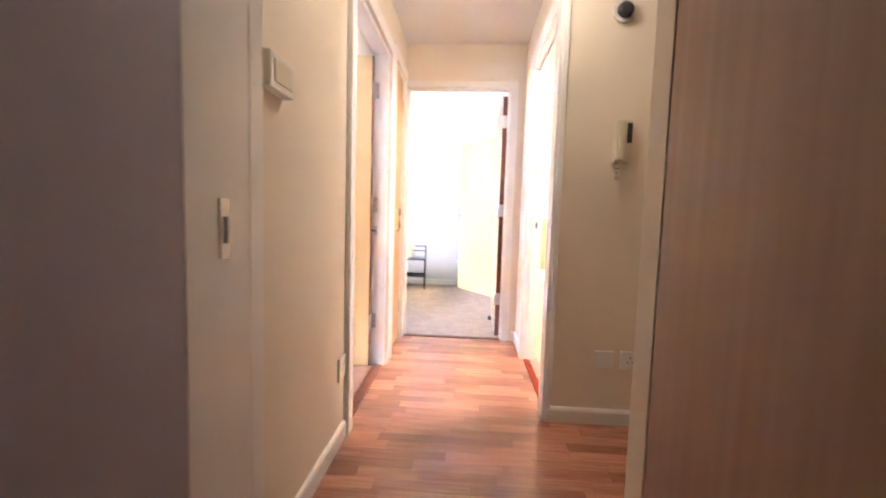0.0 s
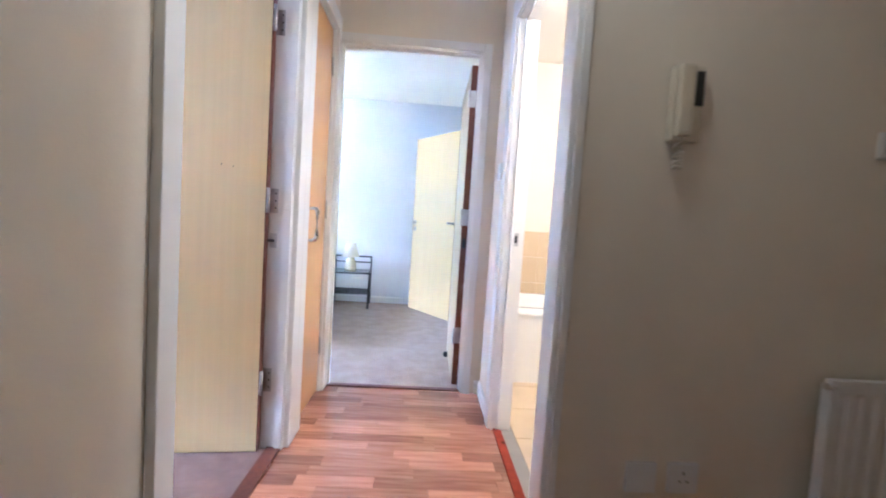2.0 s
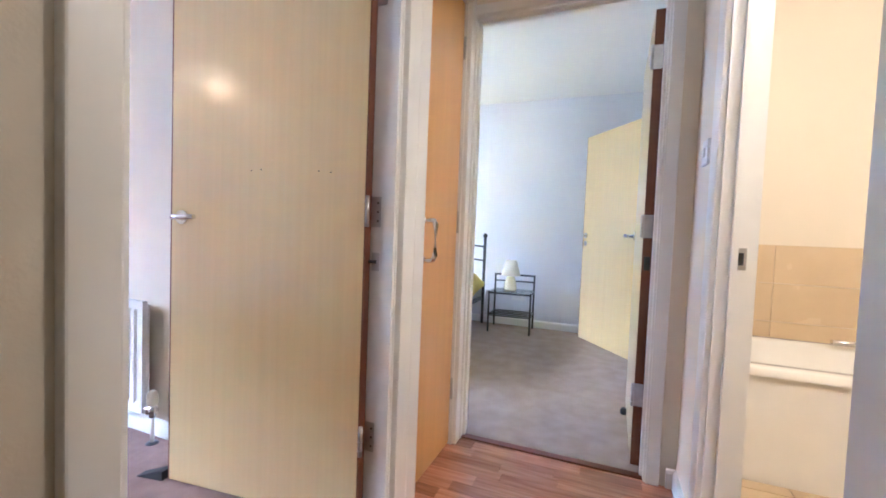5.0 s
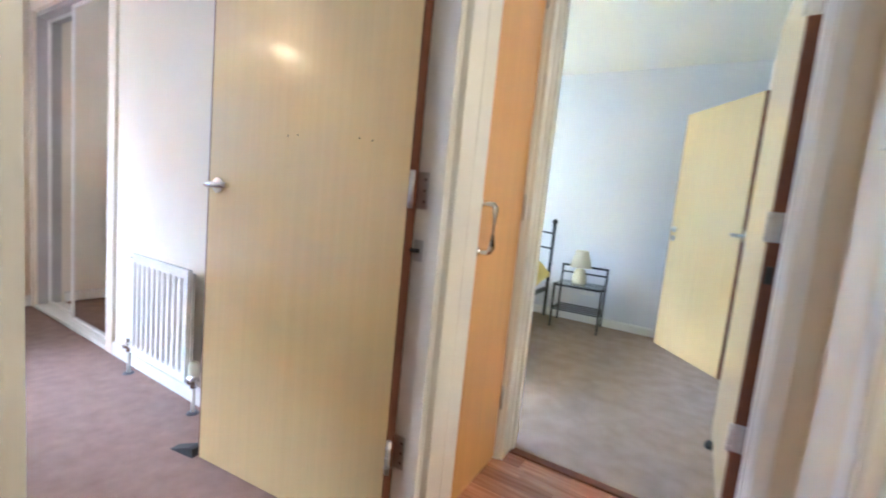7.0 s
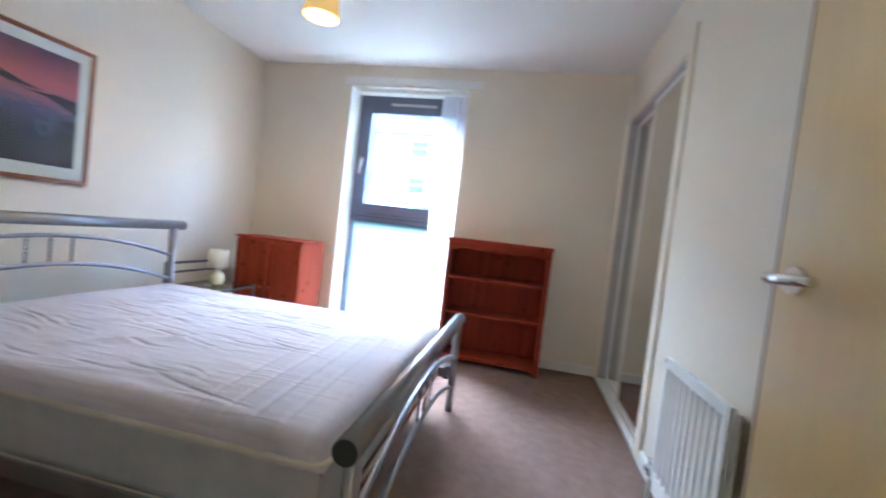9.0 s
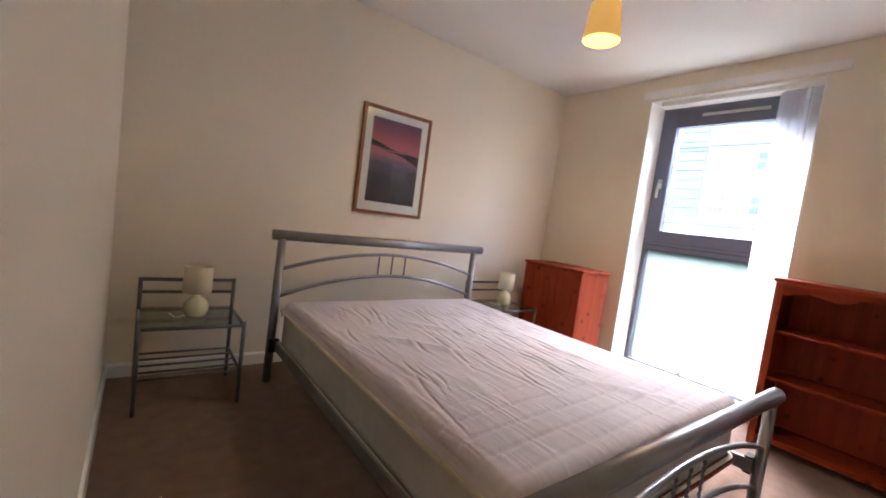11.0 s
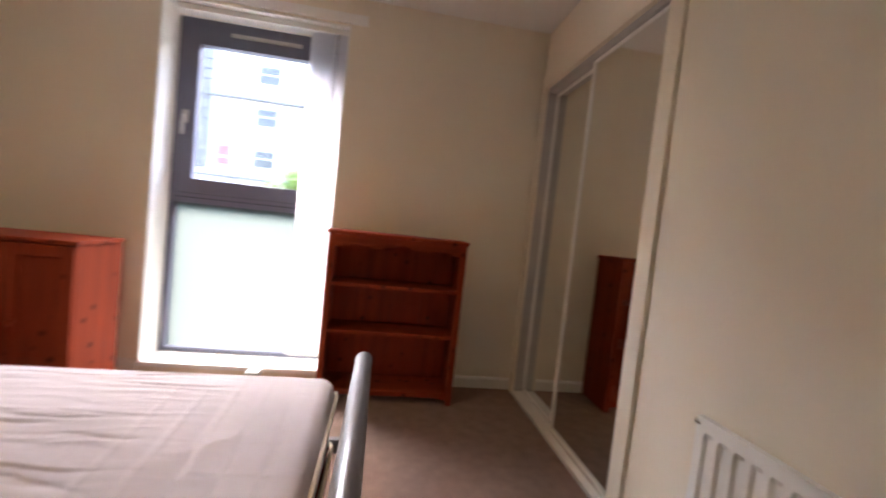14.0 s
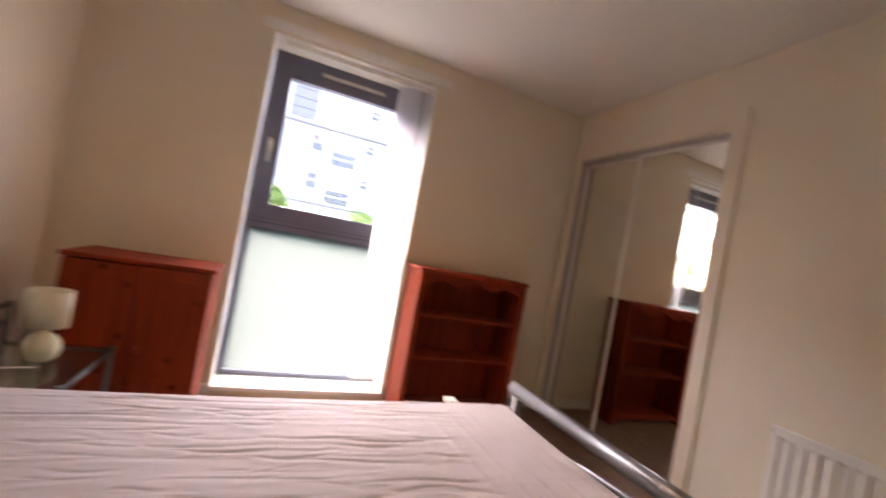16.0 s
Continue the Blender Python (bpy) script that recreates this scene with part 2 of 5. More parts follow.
LEAF = surface("green_leaf", (0.09, 0.17, 0.035), (0.19, 0.29, 0.08), 0.6, grain=(2, 2, 2), bump=0.0)

for m_ in (PINE, PINE_SIDE):
    m_.node_tree.nodes["Principled BSDF"].inputs["Specular IOR Level"].default_value = 0.12


# ---- building helpers ----
def box(bm, x0, x1, y0, y1, z0, z1, bevel=0.0):
    vs = [bm.verts.new(p) for p in ((x0, y0, z0), (x1, y0, z0), (x1, y1, z0), (x0, y1, z0), (x0, y0, z1), (x1, y0, z1), (x1, y1, z1), (x0, y1, z1))]
    fs = [bm.faces.new([vs[i] for i in f]) for f in ((3, 2, 1, 0), (4, 5, 6, 7), (0, 1, 5, 4), (1, 2, 6, 5), (2, 3, 7, 6), (3, 0, 4, 7))]
    if bevel:
        es = list({e for f in fs for e in f.edges})
        bmesh.ops.bevel(bm, geom=es, offset=bevel, segments=2, profile=0.6, affect="EDGES")
    return fs


def tube(bm, pts, r, seg=12, flat=1.0, cap=True):
    """A round bar swept along points; flat squashes it across."""
    pts = [Vector(p) for p in pts]
    rings = []
    for i, p in enumerate(pts):
        d = (pts[min(i + 1, len(pts) - 1)] - pts[max(i - 1, 0)]).normalized()
        side = d.cross(Vector((0, 0, 1)))
        if side.length < 0.05:
            side = d.cross(Vector((0, 1, 0)))
        side.normalize()
        up = side.cross(d)
        rr = r[i] if isinstance(r, (list, tuple)) else r
        rings.append([bm.verts.new(p + rr * (math.cos(a) * side + flat * math.sin(a) * up)) for a in (2 * math.pi * k / seg for k in range(seg))])
    for a, b in zip(rings, rings[1:]):
        for k in range(seg):
            bm.faces.new((a[k], a[(k + 1) % seg], b[(k + 1) % seg], b[k])).smooth = True
    if cap:
        bm.faces.new(rings[0][::-1])
        bm.faces.new(rings[-1])


def lathe(bm, profile, seg=24, at=(0, 0, 0), close=True):
    """A turned body from (radius, height) pairs."""
    rings = [[bm.verts.new((at[0] + r * math.cos(2 * math.pi * k / seg), at[1] + r * math.sin(2 * math.pi * k / seg), at[2] + z)) for k in range(seg)] for r, z in profile]
    for a, b in zip(rings, rings[1:]):
        for k in range(seg):
            bm.faces.new((a[k], a[(k + 1) % seg], b[(k + 1) % seg], b[k])).smooth = True
    if close:
        bm.faces.new(rings[0][::-1])
        bm.faces.new(rings[-1])


def slab(bm, outline, axis, lo, hi):
    """A flat board from a 2D outline, thick along one axis (0 x, 1 y, 2 z)."""
    def at(p, d):
        q = list(p)
        q.insert(axis, d)
        return q
    a = [bm.verts.new(at(p, lo)) for p in outline]
    b = [bm.verts.new(at(p, hi)) for p in outline]
    n = len(outline)
    bm.faces.new(a[::-1])
    bm.faces.new(b)
    for k in range(n):
        bm.faces.new((a[k], a[(k + 1) % n], b[(k + 1) % n], b[k]))
    bmesh.ops.recalc_face_normals(bm, faces=bm.faces[:])


def mesh_object(name, bm, material, recalc=True):
    if recalc:
        bmesh.ops.recalc_face_normals(bm, faces=bm.faces[:])
    me = bpy.data.meshes.new(name)
    bm.to_mesh(me)
    bm.free()
    me.materials.append(material)
    return new(name, me)


def part(name, bm, material, parent, label="", recalc=True):
    ob = mesh_object(name, bm, material, recalc)
    ob.parent = parent
    if label:
        ob["label"] = label
    return ob


def boxes(*rows, bevel=0.0):
    bm = bmesh.new()
    for r in rows:
        box(bm, *r, bevel=bevel)
    return bm


def tubes(*rows, seg=12):
    bm = bmesh.new()
    for pts, r in rows:
        tube(bm, pts, r, seg)
    return bm


def thing(name, m, label, category, group="", kind=""):
    ob = new(name)
    ob.empty_display_size = 0.1
    ob.matrix_world = m
    return tagged(ob, label, category, group, kind)


def structure(name, bm, material, label, category):
    return tagged(mesh_object(name, bm, material), label, category, kind="structure")


# ---- the plan ----
HALL_W, HALL_E = -0.54, 0.405          # hall faces
BED_W, BED_E, BED_S, BED_N = -4.065, -0.635, -0.49, 2.80   # first bedroom
END_Y = 3.40                          # face of the hall's end wall
FAR_Y = 6.04                          # back wall of the second bedroom
NOOK_Y, NOOK_E = 2.078, 1.95
CEIL_H, CEIL_B = 2.345, 2.45
TOP = 2.60
D1S, D1N, DH = 1.887, 2.726, 2.016        # opening to the first bedroom
CUS, CUN = 2.887, 3.335                 # cupboard opening
BAS, BAN = 2.176, 2.970                 # bathroom opening
E2W, E2E = -0.530, 0.298                # end doorway
WIN_S, WIN_N, WIN_B, WIN_T = 0.402, 1.497, 0.034, 2.274
WR_W, WR_E, WR_T = -3.987, -2.786, 2.07


def wall(name, *rows, label="cream painted plaster wall", material=PAINT):
    return structure(name, boxes(*rows), material, label, "wall")


wall("wall_hall_west",
     (BED_E, HALL_W, BED_S - 0.1, D1S, 0, TOP), (BED_E, HALL_W, D1S, D1N, DH, TOP), (BED_E, HALL_W, D1N, CUS, 0, TOP),
     (BED_E, HALL_W, CUS, CUN, 2.05, TOP), (BED_E, HALL_W, CUN, END_Y, 0, TOP))
wall("wall_hall_end",
     (-3.1, E2W, END_Y, END_Y + 0.1, 0, TOP), (E2W, E2E, END_Y, END_Y + 0.1, DH, TOP), (E2E, HALL_E, END_Y, END_Y + 0.1, 0, TOP))
wall("wall_bath_side",
     (HALL_E, 0.50, NOOK_Y + 0.06, BAS, 0, TOP), (HALL_E, 0.50, BAS, BAN, DH, TOP), (HALL_E, 0.50, BAN, 5.20, 0, TOP),
     (HALL_E, 0.50, 5.20, 5.95, 1.99, TOP), (HALL_E, 0.50, 5.95, FAR_Y, 0, TOP))
wall("wall_nook_north", (HALL_E, NOOK_E, NOOK_Y, NOOK_Y + 0.06, 0, TOP))
wall("wall_nook_east", (NOOK_E, NOOK_E + 0.1, 0.85, 4.45, 0, TOP))
wall("wall_entrance", (0.41, NOOK_E, 0.90, 0.95, 0, TOP), (HALL_W, -0.472, 0.86, 0.95, 0, TOP), (-0.472, 0.41, 0.86, 0.95, 2.03, TOP))
wall("wall_lobby", (HALL_W, -0.4615, -1.3, 0.70, 0, TOP), (0.44, 0.54, -1.3, 0.90, 0, TOP), (HALL_W, 0.54, -1.4, -1.3, 0, TOP), label="mauve-grey painted lobby wall", material=LOBBY)
wall("wall_headboard", (BED_W - 0.36, BED_E, BED_S - 0.1, BED_S, 0, TOP))
wall("wall_window",
     (BED_W - 0.36, BED_W, BED_S, WIN_S, 0, TOP), (BED_W - 0.36, BED_W, WIN_N, BED_N + 0.7, 0, TOP),
     (BED_W - 0.36, BED_W, WIN_S, WIN_N, 0, WIN_B), (BED_W - 0.36, BED_W, WIN_S, WIN_N, WIN_T, TOP))
wall("wall_wardrobe",
     (BED_W, WR_W, BED_N, BED_N + 0.135, 0, TOP), (WR_W, WR_E, BED_N, BED_N + 0.135, WR_T, TOP), (WR_E, BED_E, BED_N, BED_N + 0.135, 0, TOP))
wall("wall_far", (-3.1, 1.2, FAR_Y, FAR_Y + 0.1, 0, TOP), label="white painted plaster wall", material=PAINT2)
wall("wall_second_bedroom_west", (-3.2, -3.1, END_Y, 3.9, 0, TOP), (-3.2, -3.1, 5.3, FAR_Y + 0.1, 0, TOP), (-3.2, -3.1, 3.9, 5.3, 0, 0.3), (-3.2, -3.1, 3.9, 5.3, 2.25, TOP), label="white painted plaster wall", material=PAINT2)
wall("wall_bath_north", (0.50, NOOK_E, 4.29, 4.47, 0, TOP))
wall("wall_closet", (1.1, 1.2, 4.47, FAR_Y, 0, TOP))

structure("ceiling_hall", boxes((HALL_W, NOOK_E, -1.3, 2.15, CEIL_H, CEIL_H + 0.05), (HALL_W, HALL_E, 2.15, END_Y, CEIL_H, CEIL_H + 0.05)), CEIL, "white painted hall ceiling", "ceiling")
structure("ceiling_bedroom", boxes((BED_W, BED_E, BED_S, BED_N, CEIL_B, CEIL_B + 0.05)), CEIL, "white painted bedroom ceiling", "ceiling")
structure("ceiling_second_bedroom", boxes((-3.1, HALL_E, END_Y + 0.1, FAR_Y, CEIL_B, CEIL_B + 0.05)), CEIL, "white painted second bedroom ceiling", "ceiling")
structure("ceiling_bath", boxes((0.50, NOOK_E, NOOK_Y + 0.06, 4.29, CEIL_H, CEIL_H + 0.05)), CEIL, "white painted bathroom ceiling", "ceiling")
structure("roof", boxes((-4.4, 2.0, -1.5, 6.2, TOP, TOP + 0.1)), CEIL, "flat slab above the rooms", "roof")


def carpet(name, x0, x1, y0, y1, material, label):
    bm = bmesh.new()
    box(bm, x0, x1, y0, y1, -0.08, 0.0)
    return structure(name, bm, material, label, "carpet")


carpet("floor_bedroom", BED_W, BED_E + 0.035, BED_S, BED_N + 0.6, CARPET, "mauve-brown short pile bedroom carpet")
carpet("floor_second_bedroom", -3.1, HALL_E + 0.05, END_Y + 0.045, FAR_Y, CARPET2, "beige short pile carpet of the second bedroom")
carpet("floor_closet", HALL_E + 0.05, 1.1, 4.47, FAR_Y, CARPET2, "beige carpet inside the closet")
structure("floor_bath", boxes((HALL_E + 0.045, NOOK_E, NOOK_Y + 0.06, END_Y + 0.045, -0.08, -0.004), (0.50, NOOK_E, END_Y + 0.045, 4.29, -0.08, -0.004)), GROUT, "grouted bathroom floor bed", "floor")


def skirting(name, *rows):
    """Runs along walls: (x0, y0, x1, y1, side) with side the way it stands proud."""
    bm = bmesh.new()
    for x0, y0, x1, y1, side in rows:
        d = Vector((x1 - x0, y1 - y0, 0)).normalized()
        n = Vector(side)
        prof = ((0, 0), (0.014, 0), (0.014, 0.062), (0.009, 0.072), (0.0, 0.078))
        a = [bm.verts.new(Vector((x0, y0, 0)) + n * (p + 0.0) + Vector((0, 0, q))) for p, q in prof]
        b = [bm.verts.new(Vector((x1, y1, 0)) + n * (p + 0.0) + Vector((0, 0, q))) for p, q in prof]
        k = len(prof)
        bm.faces.new(a)
        bm.faces.new(b[::-1])
        for i in range(k):
            bm.faces.new((a[i], b[i], b[(i + 1) % k], a[(i + 1) % k]))
    return structure(name, bm, GLOSS, "white gloss painted skirting board", "baseboard")


skirting("baseboard_bedroom", (BED_W, BED_S, BED_E, BED_S, (0, 1, 0)), (BED_E, BED_S, BED_E, D1S - 0.064, (-1, 0, 0)), (BED_W, WIN_N, BED_W, BED_N, (1, 0, 0)),
         (BED_W, BED_S, BED_W, WIN_S, (1, 0, 0)), (WR_E + 0.085, BED_N, BED_E, BED_N, (0, -1, 0)))
skirting("baseboard_hall", (HALL_W, 0.95, HALL_W, D1S - 0.064, (1, 0, 0)), (HALL_E + 0.0, NOOK_Y, NOOK_E, NOOK_Y, (0, -1, 0)), (NOOK_E, 0.95, NOOK_E, NOOK_Y, (-1, 0, 0)),
         (0.45, 0.95, NOOK_E, 0.95, (0, 1, 0)), (HALL_E, BAN + 0.09, HALL_E, END_Y, (-1, 0, 0)), (E2E + 0.07, END_Y, HALL_E, END_Y, (0, -1, 0)))
skirting("baseboard_second_bedroom", (-3.1, FAR_Y, HALL_E, FAR_Y, (0, -1, 0)), (HALL_E, END_Y + 0.1, HALL_E, 5.13, (-1, 0, 0)))


# ---- door frames: linings, stops and architraves ----
def door_frame(name, axis, a, b, lo, hi, top, faces, stop, label="white gloss painted door frame", arch=(0.06, 0.06), thick=0.016, material=GLOSS, rebate=(0.012, 0.012)):
    """A lining in a wall that spans lo..hi across its thickness; the opening runs a..b along the other axis."""
    root = thing(name, Matrix(), label, "door frame", kind="structure")

    def bx(u0, u1, v0, v1, z0, z1, bm, bevel=0.0):
        if axis == "y":
            box(bm, v0, v1, u0, u1, z0, z1, bevel)
        else:
            box(bm, u0, u1, v0, v1, z0, z1, bevel)
    lin = 0.012
    for n, (u0, u1, z0, z1) in (("jamb", (a, a + lin, 0, top)), ("jamb", (b - lin, b, 0, top)), ("head", (a + lin, b - lin, top - lin, top))):
        bm = bmesh.new()
        bx(u0, u1, lo - 0.002, hi + 0.002, z0, z1, bm)
        part(n, bm, material, root)
    if stop:
        for u0, u1, z0, z1 in ((a + lin, a + lin + rebate[0], 0, top - lin), (b - lin - rebate[1], b - lin, 0, top - lin), (a + lin + rebate[0], b - lin - rebate[1], top - lin - 0.012, top - lin)):
            bm = bmesh.new()
            bx(u0, u1, stop[0], stop[1], z0, z1, bm)
            part("door_stop_strip", bm, material, root)
    for face, out in faces:
        w0, w1 = sorted((face, face + out * (thick if face in (HALL_W, HALL_E, END_Y) else 0.010)))
        for s0, s1 in ((a - arch[0], a + 0.004), (b - 0.004, b + arch[1])):
            bm = bmesh.new()
            bx(s0, s1, w0, w1, 0, top + max(arch), bm, 0.004)
            part("architrave", bm, material, root)
        bm = bmesh.new()
        bx(a + 0.0045, b - 0.0045, w0, w1, top - 0.004, top + max(arch) - 0.001, bm, 0.004)
        part("head_architrave", bm, material, root)
    return root


door_frame("trim_bedroom_door", "y", D1S, D1N, BED_E, HALL_W, DH, ((HALL_W, 1), (BED_E, -1)), (-0.572, -0.541), arch=(0.064, 0.080), thick=0.024, rebate=(0.012, 0.014))
door_frame("trim_cupboard_door", "y", CUS, CUN, BED_E, HALL_W, 2.05, ((HALL_W, 1),), None, arch=(0.076, 0.05), thick=0.022)
door_frame("trim_bath_door", "y", BAS, BAN, HALL_E, 0.50, DH, ((HALL_E, -1),), (0.435, 0.452), arch=(0.100, 0.085), thick=0.018)
door_frame("trim_end_door", "x", E2W, E2E, END_Y, END_Y + 0.1, DH, ((END_Y, -1), (END_Y + 0.1, 1)), (END_Y + 0.025, END_Y + 0.05), arch=(0.020, 0.045))
door_frame("trim_entrance_door", "x", -0.472, 0.41, 0.90, 0.95, 2.03, (), None)
structure("trim_entrance_jamb", boxes((-0.535, -0.4602, 0.70, 0.898, 0, 2.03), bevel=0.002), GLOSS, "white painted jamb with strike plate", "trim")

structure("trim_corner_bead", boxes((HALL_E - 0.001, HALL_E + 0.022, NOOK_Y - 0.012, NOOK_Y + 0.002, 0, CEIL_H), bevel=0.003), GLOSS, "white painted corner bead beside the bathroom door", "trim")

# thresholds
structure("trim_threshold_bedroom", boxes((-0.605, -0.545, D1S + 0.013, D1N - 0.013, 0.0, 0.008), bevel=0.003), LIPPING, "narrow reddish wood threshold strip", "threshold")
structure("trim_threshold_bath", boxes((0.415, 0.455, BAS + 0.013, BAN - 0.013, 0.0, 0.008), bevel=0.003), PINE, "narrow reddish wood threshold strip", "threshold")
structure("trim_threshold_end", boxes((E2W + 0.013, E2E - 0.013, END_Y + 0.005, END_Y + 0.045, 0.0, 0.008), bevel=0.003), LIPPING, "narrow reddish wood threshold strip", "threshold")


# ---- doors ----
def lever(root, x, z, side, toward, lock=False):
    """A chrome lever on a leaf; side: which face (+1 or -1 in y), toward: way the lever points along x."""
    y = side * 0.022
    h = part("handle", tubes(([(x, y, z), (x, y + side * 0.045, z), (x + toward * 0.015, y + side * 0.055, z), (x + toward * 0.11, y + side * 0.055, z + 0.002)], [0.010, 0.010, 0.011, 0.009])), CHROME, root, "chrome lever handle")
    rose = bmesh.new()
    tube(rose, [(x, y, z), (x, y + side * 0.008, z)], 0.026, 24)
    part("rose", rose, CHROME, h)
    if lock:
        k = bmesh.new()
        tube(k, [(x, y, z - 0.075), (x, y + side * 0.007, z - 0.075)], 0.024, 24)
        part("lock_rose", k, CHROME, h)


def hinge(root, x, y, z, length=0.10):
    bm = bmesh.new()
    tube(bm, [(x, y, z - length / 2), (x, y, z + length / 2)], 0.007, 10)
    for k in (-0.3, 0.0, 0.3):
        box(bm, x - 0.0078, x + 0.0078, y - 0.0078, y + 0.0078, z + k * length - 0.001, z + k * length + 0.001)
    return part("hinge", bm, STEEL, root, "steel butt hinge")


def door(name, m, width, height, material, label, levers=(), lock=False, hinges=(0.32, 1.06, 1.78)):
    """A leaf from its hinge edge at the origin along +x, 40 mm thick about y = 0."""
    root = thing(name, m, label, "door", kind="structure")
    part("door_leaf", boxes((0.006, width - 0.006, -0.02, 0.02, 0.006, height), bevel=0.0015), material, root)
    part("lipping", boxes((0.0, 0.006, -0.0195, 0.0195, 0.006, height)), LIPPING, root, "dark red hardwood edge lipping")
    part("lipping", boxes((width - 0.006, width, -0.0195, 0.0195, 0.006, height)), LIPPING, root, "dark red hardwood edge lipping")
    for s, lk in levers:
        lever(root, width - 0.06, 1.02, s, -1, lk)
    return root


ang1 = math.degrees(math.atan2(2.613 - 2.700, -1.457 + 0.632))
d1 = door("door_1", pose(-0.632, 2.694, 0, 0, 0, ang1), 0.81, 1.98, OAK, "open pale oak veneer flush door with chrome lever", levers=((1, False), (-1, False)))
for z in (0.30, 1.06, 1.78):
    hinge(d1, -0.006, 0.024, z)
# hinge flaps and the closer's plate on the jamb
fl = thing("hinge_flaps", pose(0, 0, 0), "steel hinge flaps screwed to the white jamb", "hinge", kind="structure")
for z in (0.30, 1.06, 1.78):
    f = part("flap", boxes((-0.634, -0.598, 2.7120, 2.7138, z - 0.05, z + 0.05)), STEEL, fl)
    for dz in (-0.03, 0.0, 0.03):
        sc = bmesh.new()
        tube(sc, [(-0.608, 2.7125, z + dz), (-0.608, 2.7105, z + dz)], 0.004, 8)
        part("screw", sc, GREYTUBE, f)
closer = thing("door_closer", pose(-0.612, 2.702, 0.895), "small concealed chain door closer with steel plate", "door closer", kind="structure")
part("plate", boxes((-0.014, 0.014, 0.009, 0.0112, -0.03, 0.03)), STEEL, closer)
part("chain", tubes(([(-0.03, 0.0, 0), (0.004, 0.009, 0)], 0.006)), RUBBER, closer)
part("barrel", tubes(([(-0.046, -0.006, 0), (-0.026, 0.0, 0)], 0.013)), GREYTUBE, closer)

d2 = door("door_2", pose(0.262, END_Y + 0.108, 0, 0, 0, 89.3), 0.755, 1.98, OAK, "open pale oak veneer flush door with dark edge", levers=((1, False), (-1, False)))
for z in (0.32, 1.06, 1.78):
    hinge(d2, -0.006, 0.026, z)
    p = part("hinge", boxes((-0.0025, -0.0005, -0.016, 0.02, z - 0.05, z + 0.05)), STEEL, d2, "steel butt hinge leaf")
part("closer", boxes((-0.012, -0.001, -0.012, 0.012, 0.87, 0.93), bevel=0.003), RUBBER, d2, "dark chain door closer")

ang3 = math.degrees(math.atan2(5.846 - 5.215, -0.114 - 0.335))
door("door_3", pose(0.335, 5.215, 0, 0, 0, ang3), 0.775, 1.98, OAK, "half open pale oak veneer flush door of a closet", levers=((1, True), (-1, False)))

# cupboard door, closed
cd = thing("door_4", pose(0, 0, 0), "closed orange beech veneer cupboard door with D handle", "door", kind="structure")
part("door_leaf", boxes((-0.592, -0.552, CUS + 0.015, CUN - 0.015, 0.01, 2.035), bevel=0.0015), BEECH, cd)
for z in (0.27, 1.05, 1.84):
    bm = bmesh.new()
    tube(bm, [(-0.546, CUN - 0.014, z - 0.05), (-0.546, CUN - 0.014, z + 0.05)], 0.006, 10)
    part("hinge", bm, STEEL, cd, "dark steel butt hinge")
hd = part("handle", tubes(([(-0.552, 2.932, 1.044), (-0.515, 2.932, 1.044), (-0.500, 2.932, 1.042), (-0.492, 2.932, 1.028), (-0.492, 2.932, 0.912), (-0.500, 2.932, 0.898), (-0.515, 2.932, 0.894), (-0.552, 2.932, 0.894)], 0.010)), CHROME, cd, "polished steel D pull handle")
for z in (0.894, 1.044):
    bm = bmesh.new()
    tube(bm, [(-0.552, 2.932, z), (-0.545, 2.932, z)], 0.023, 20)
    part("rose", bm, CHROME, hd)

# entrance door, folded back against the lobby wall
ed = thing("door_5", pose(0.374, 0.867, 0, 0, 0, -90), "open brown veneer entrance door folded back", "door", kind="structure")
part("door_leaf", boxes((0.006, 0.80, -0.022, 0.022, 0.006, 2.0), bevel=0.002), FRONT, ed)
part("lipping", boxes((0.0, 0.006, -0.0215, 0.0215, 0.006, 2.0)), FRONT, ed)
structure("trim_entrance_hinge_jamb", boxes((0.350, 0.4095, 0.869, 0.9495, 0, 2.03), bevel=0.002), PAINT, "cream painted hinge jamb of the entrance door", "trim")
st = thing("strike_plate", pose(-0.4592, 0.805, 0.965), "worn steel strike plate let into the door jamb", "strike plate", kind="structure")
part("plate", boxes((-0.0015, 0.002, -0.014, 0.014, -0.055, 0.055), bevel=0.0008), STEEL, st)
part("keep", boxes((0.0021, 0.0028, -0.008, 0.008, -0.028, 0.022)), RUBBER, st, "dark keep hole")
for x_, z_ in ((-1.08, 1.192), (-1.04, 1.195), (-0.81, 1.19), (-0.765, 1.185)):
    u_ = (-0.632 - x_)
    part("screw_hole", tubes(([(u_, 0.0199, z_), (u_, 0.0207, z_)], 0.0025), seg=8), RUBBER, d1, "small dark screw hole")
bst = thing("strike_plate", pose(0.462, BAN - 0.0125, 0.957), "small steel strike plate on the bathroom jamb", "strike plate", kind="structure")
part("plate", boxes((-0.013, 0.013, -0.002, 0.0, -0.032, 0.032)), STEEL, bst)
part("keep", boxes((-0.007, 0.006, -0.0026, -0.0021, -0.018, 0.018)), RUBBER, bst, "dark keep hole")

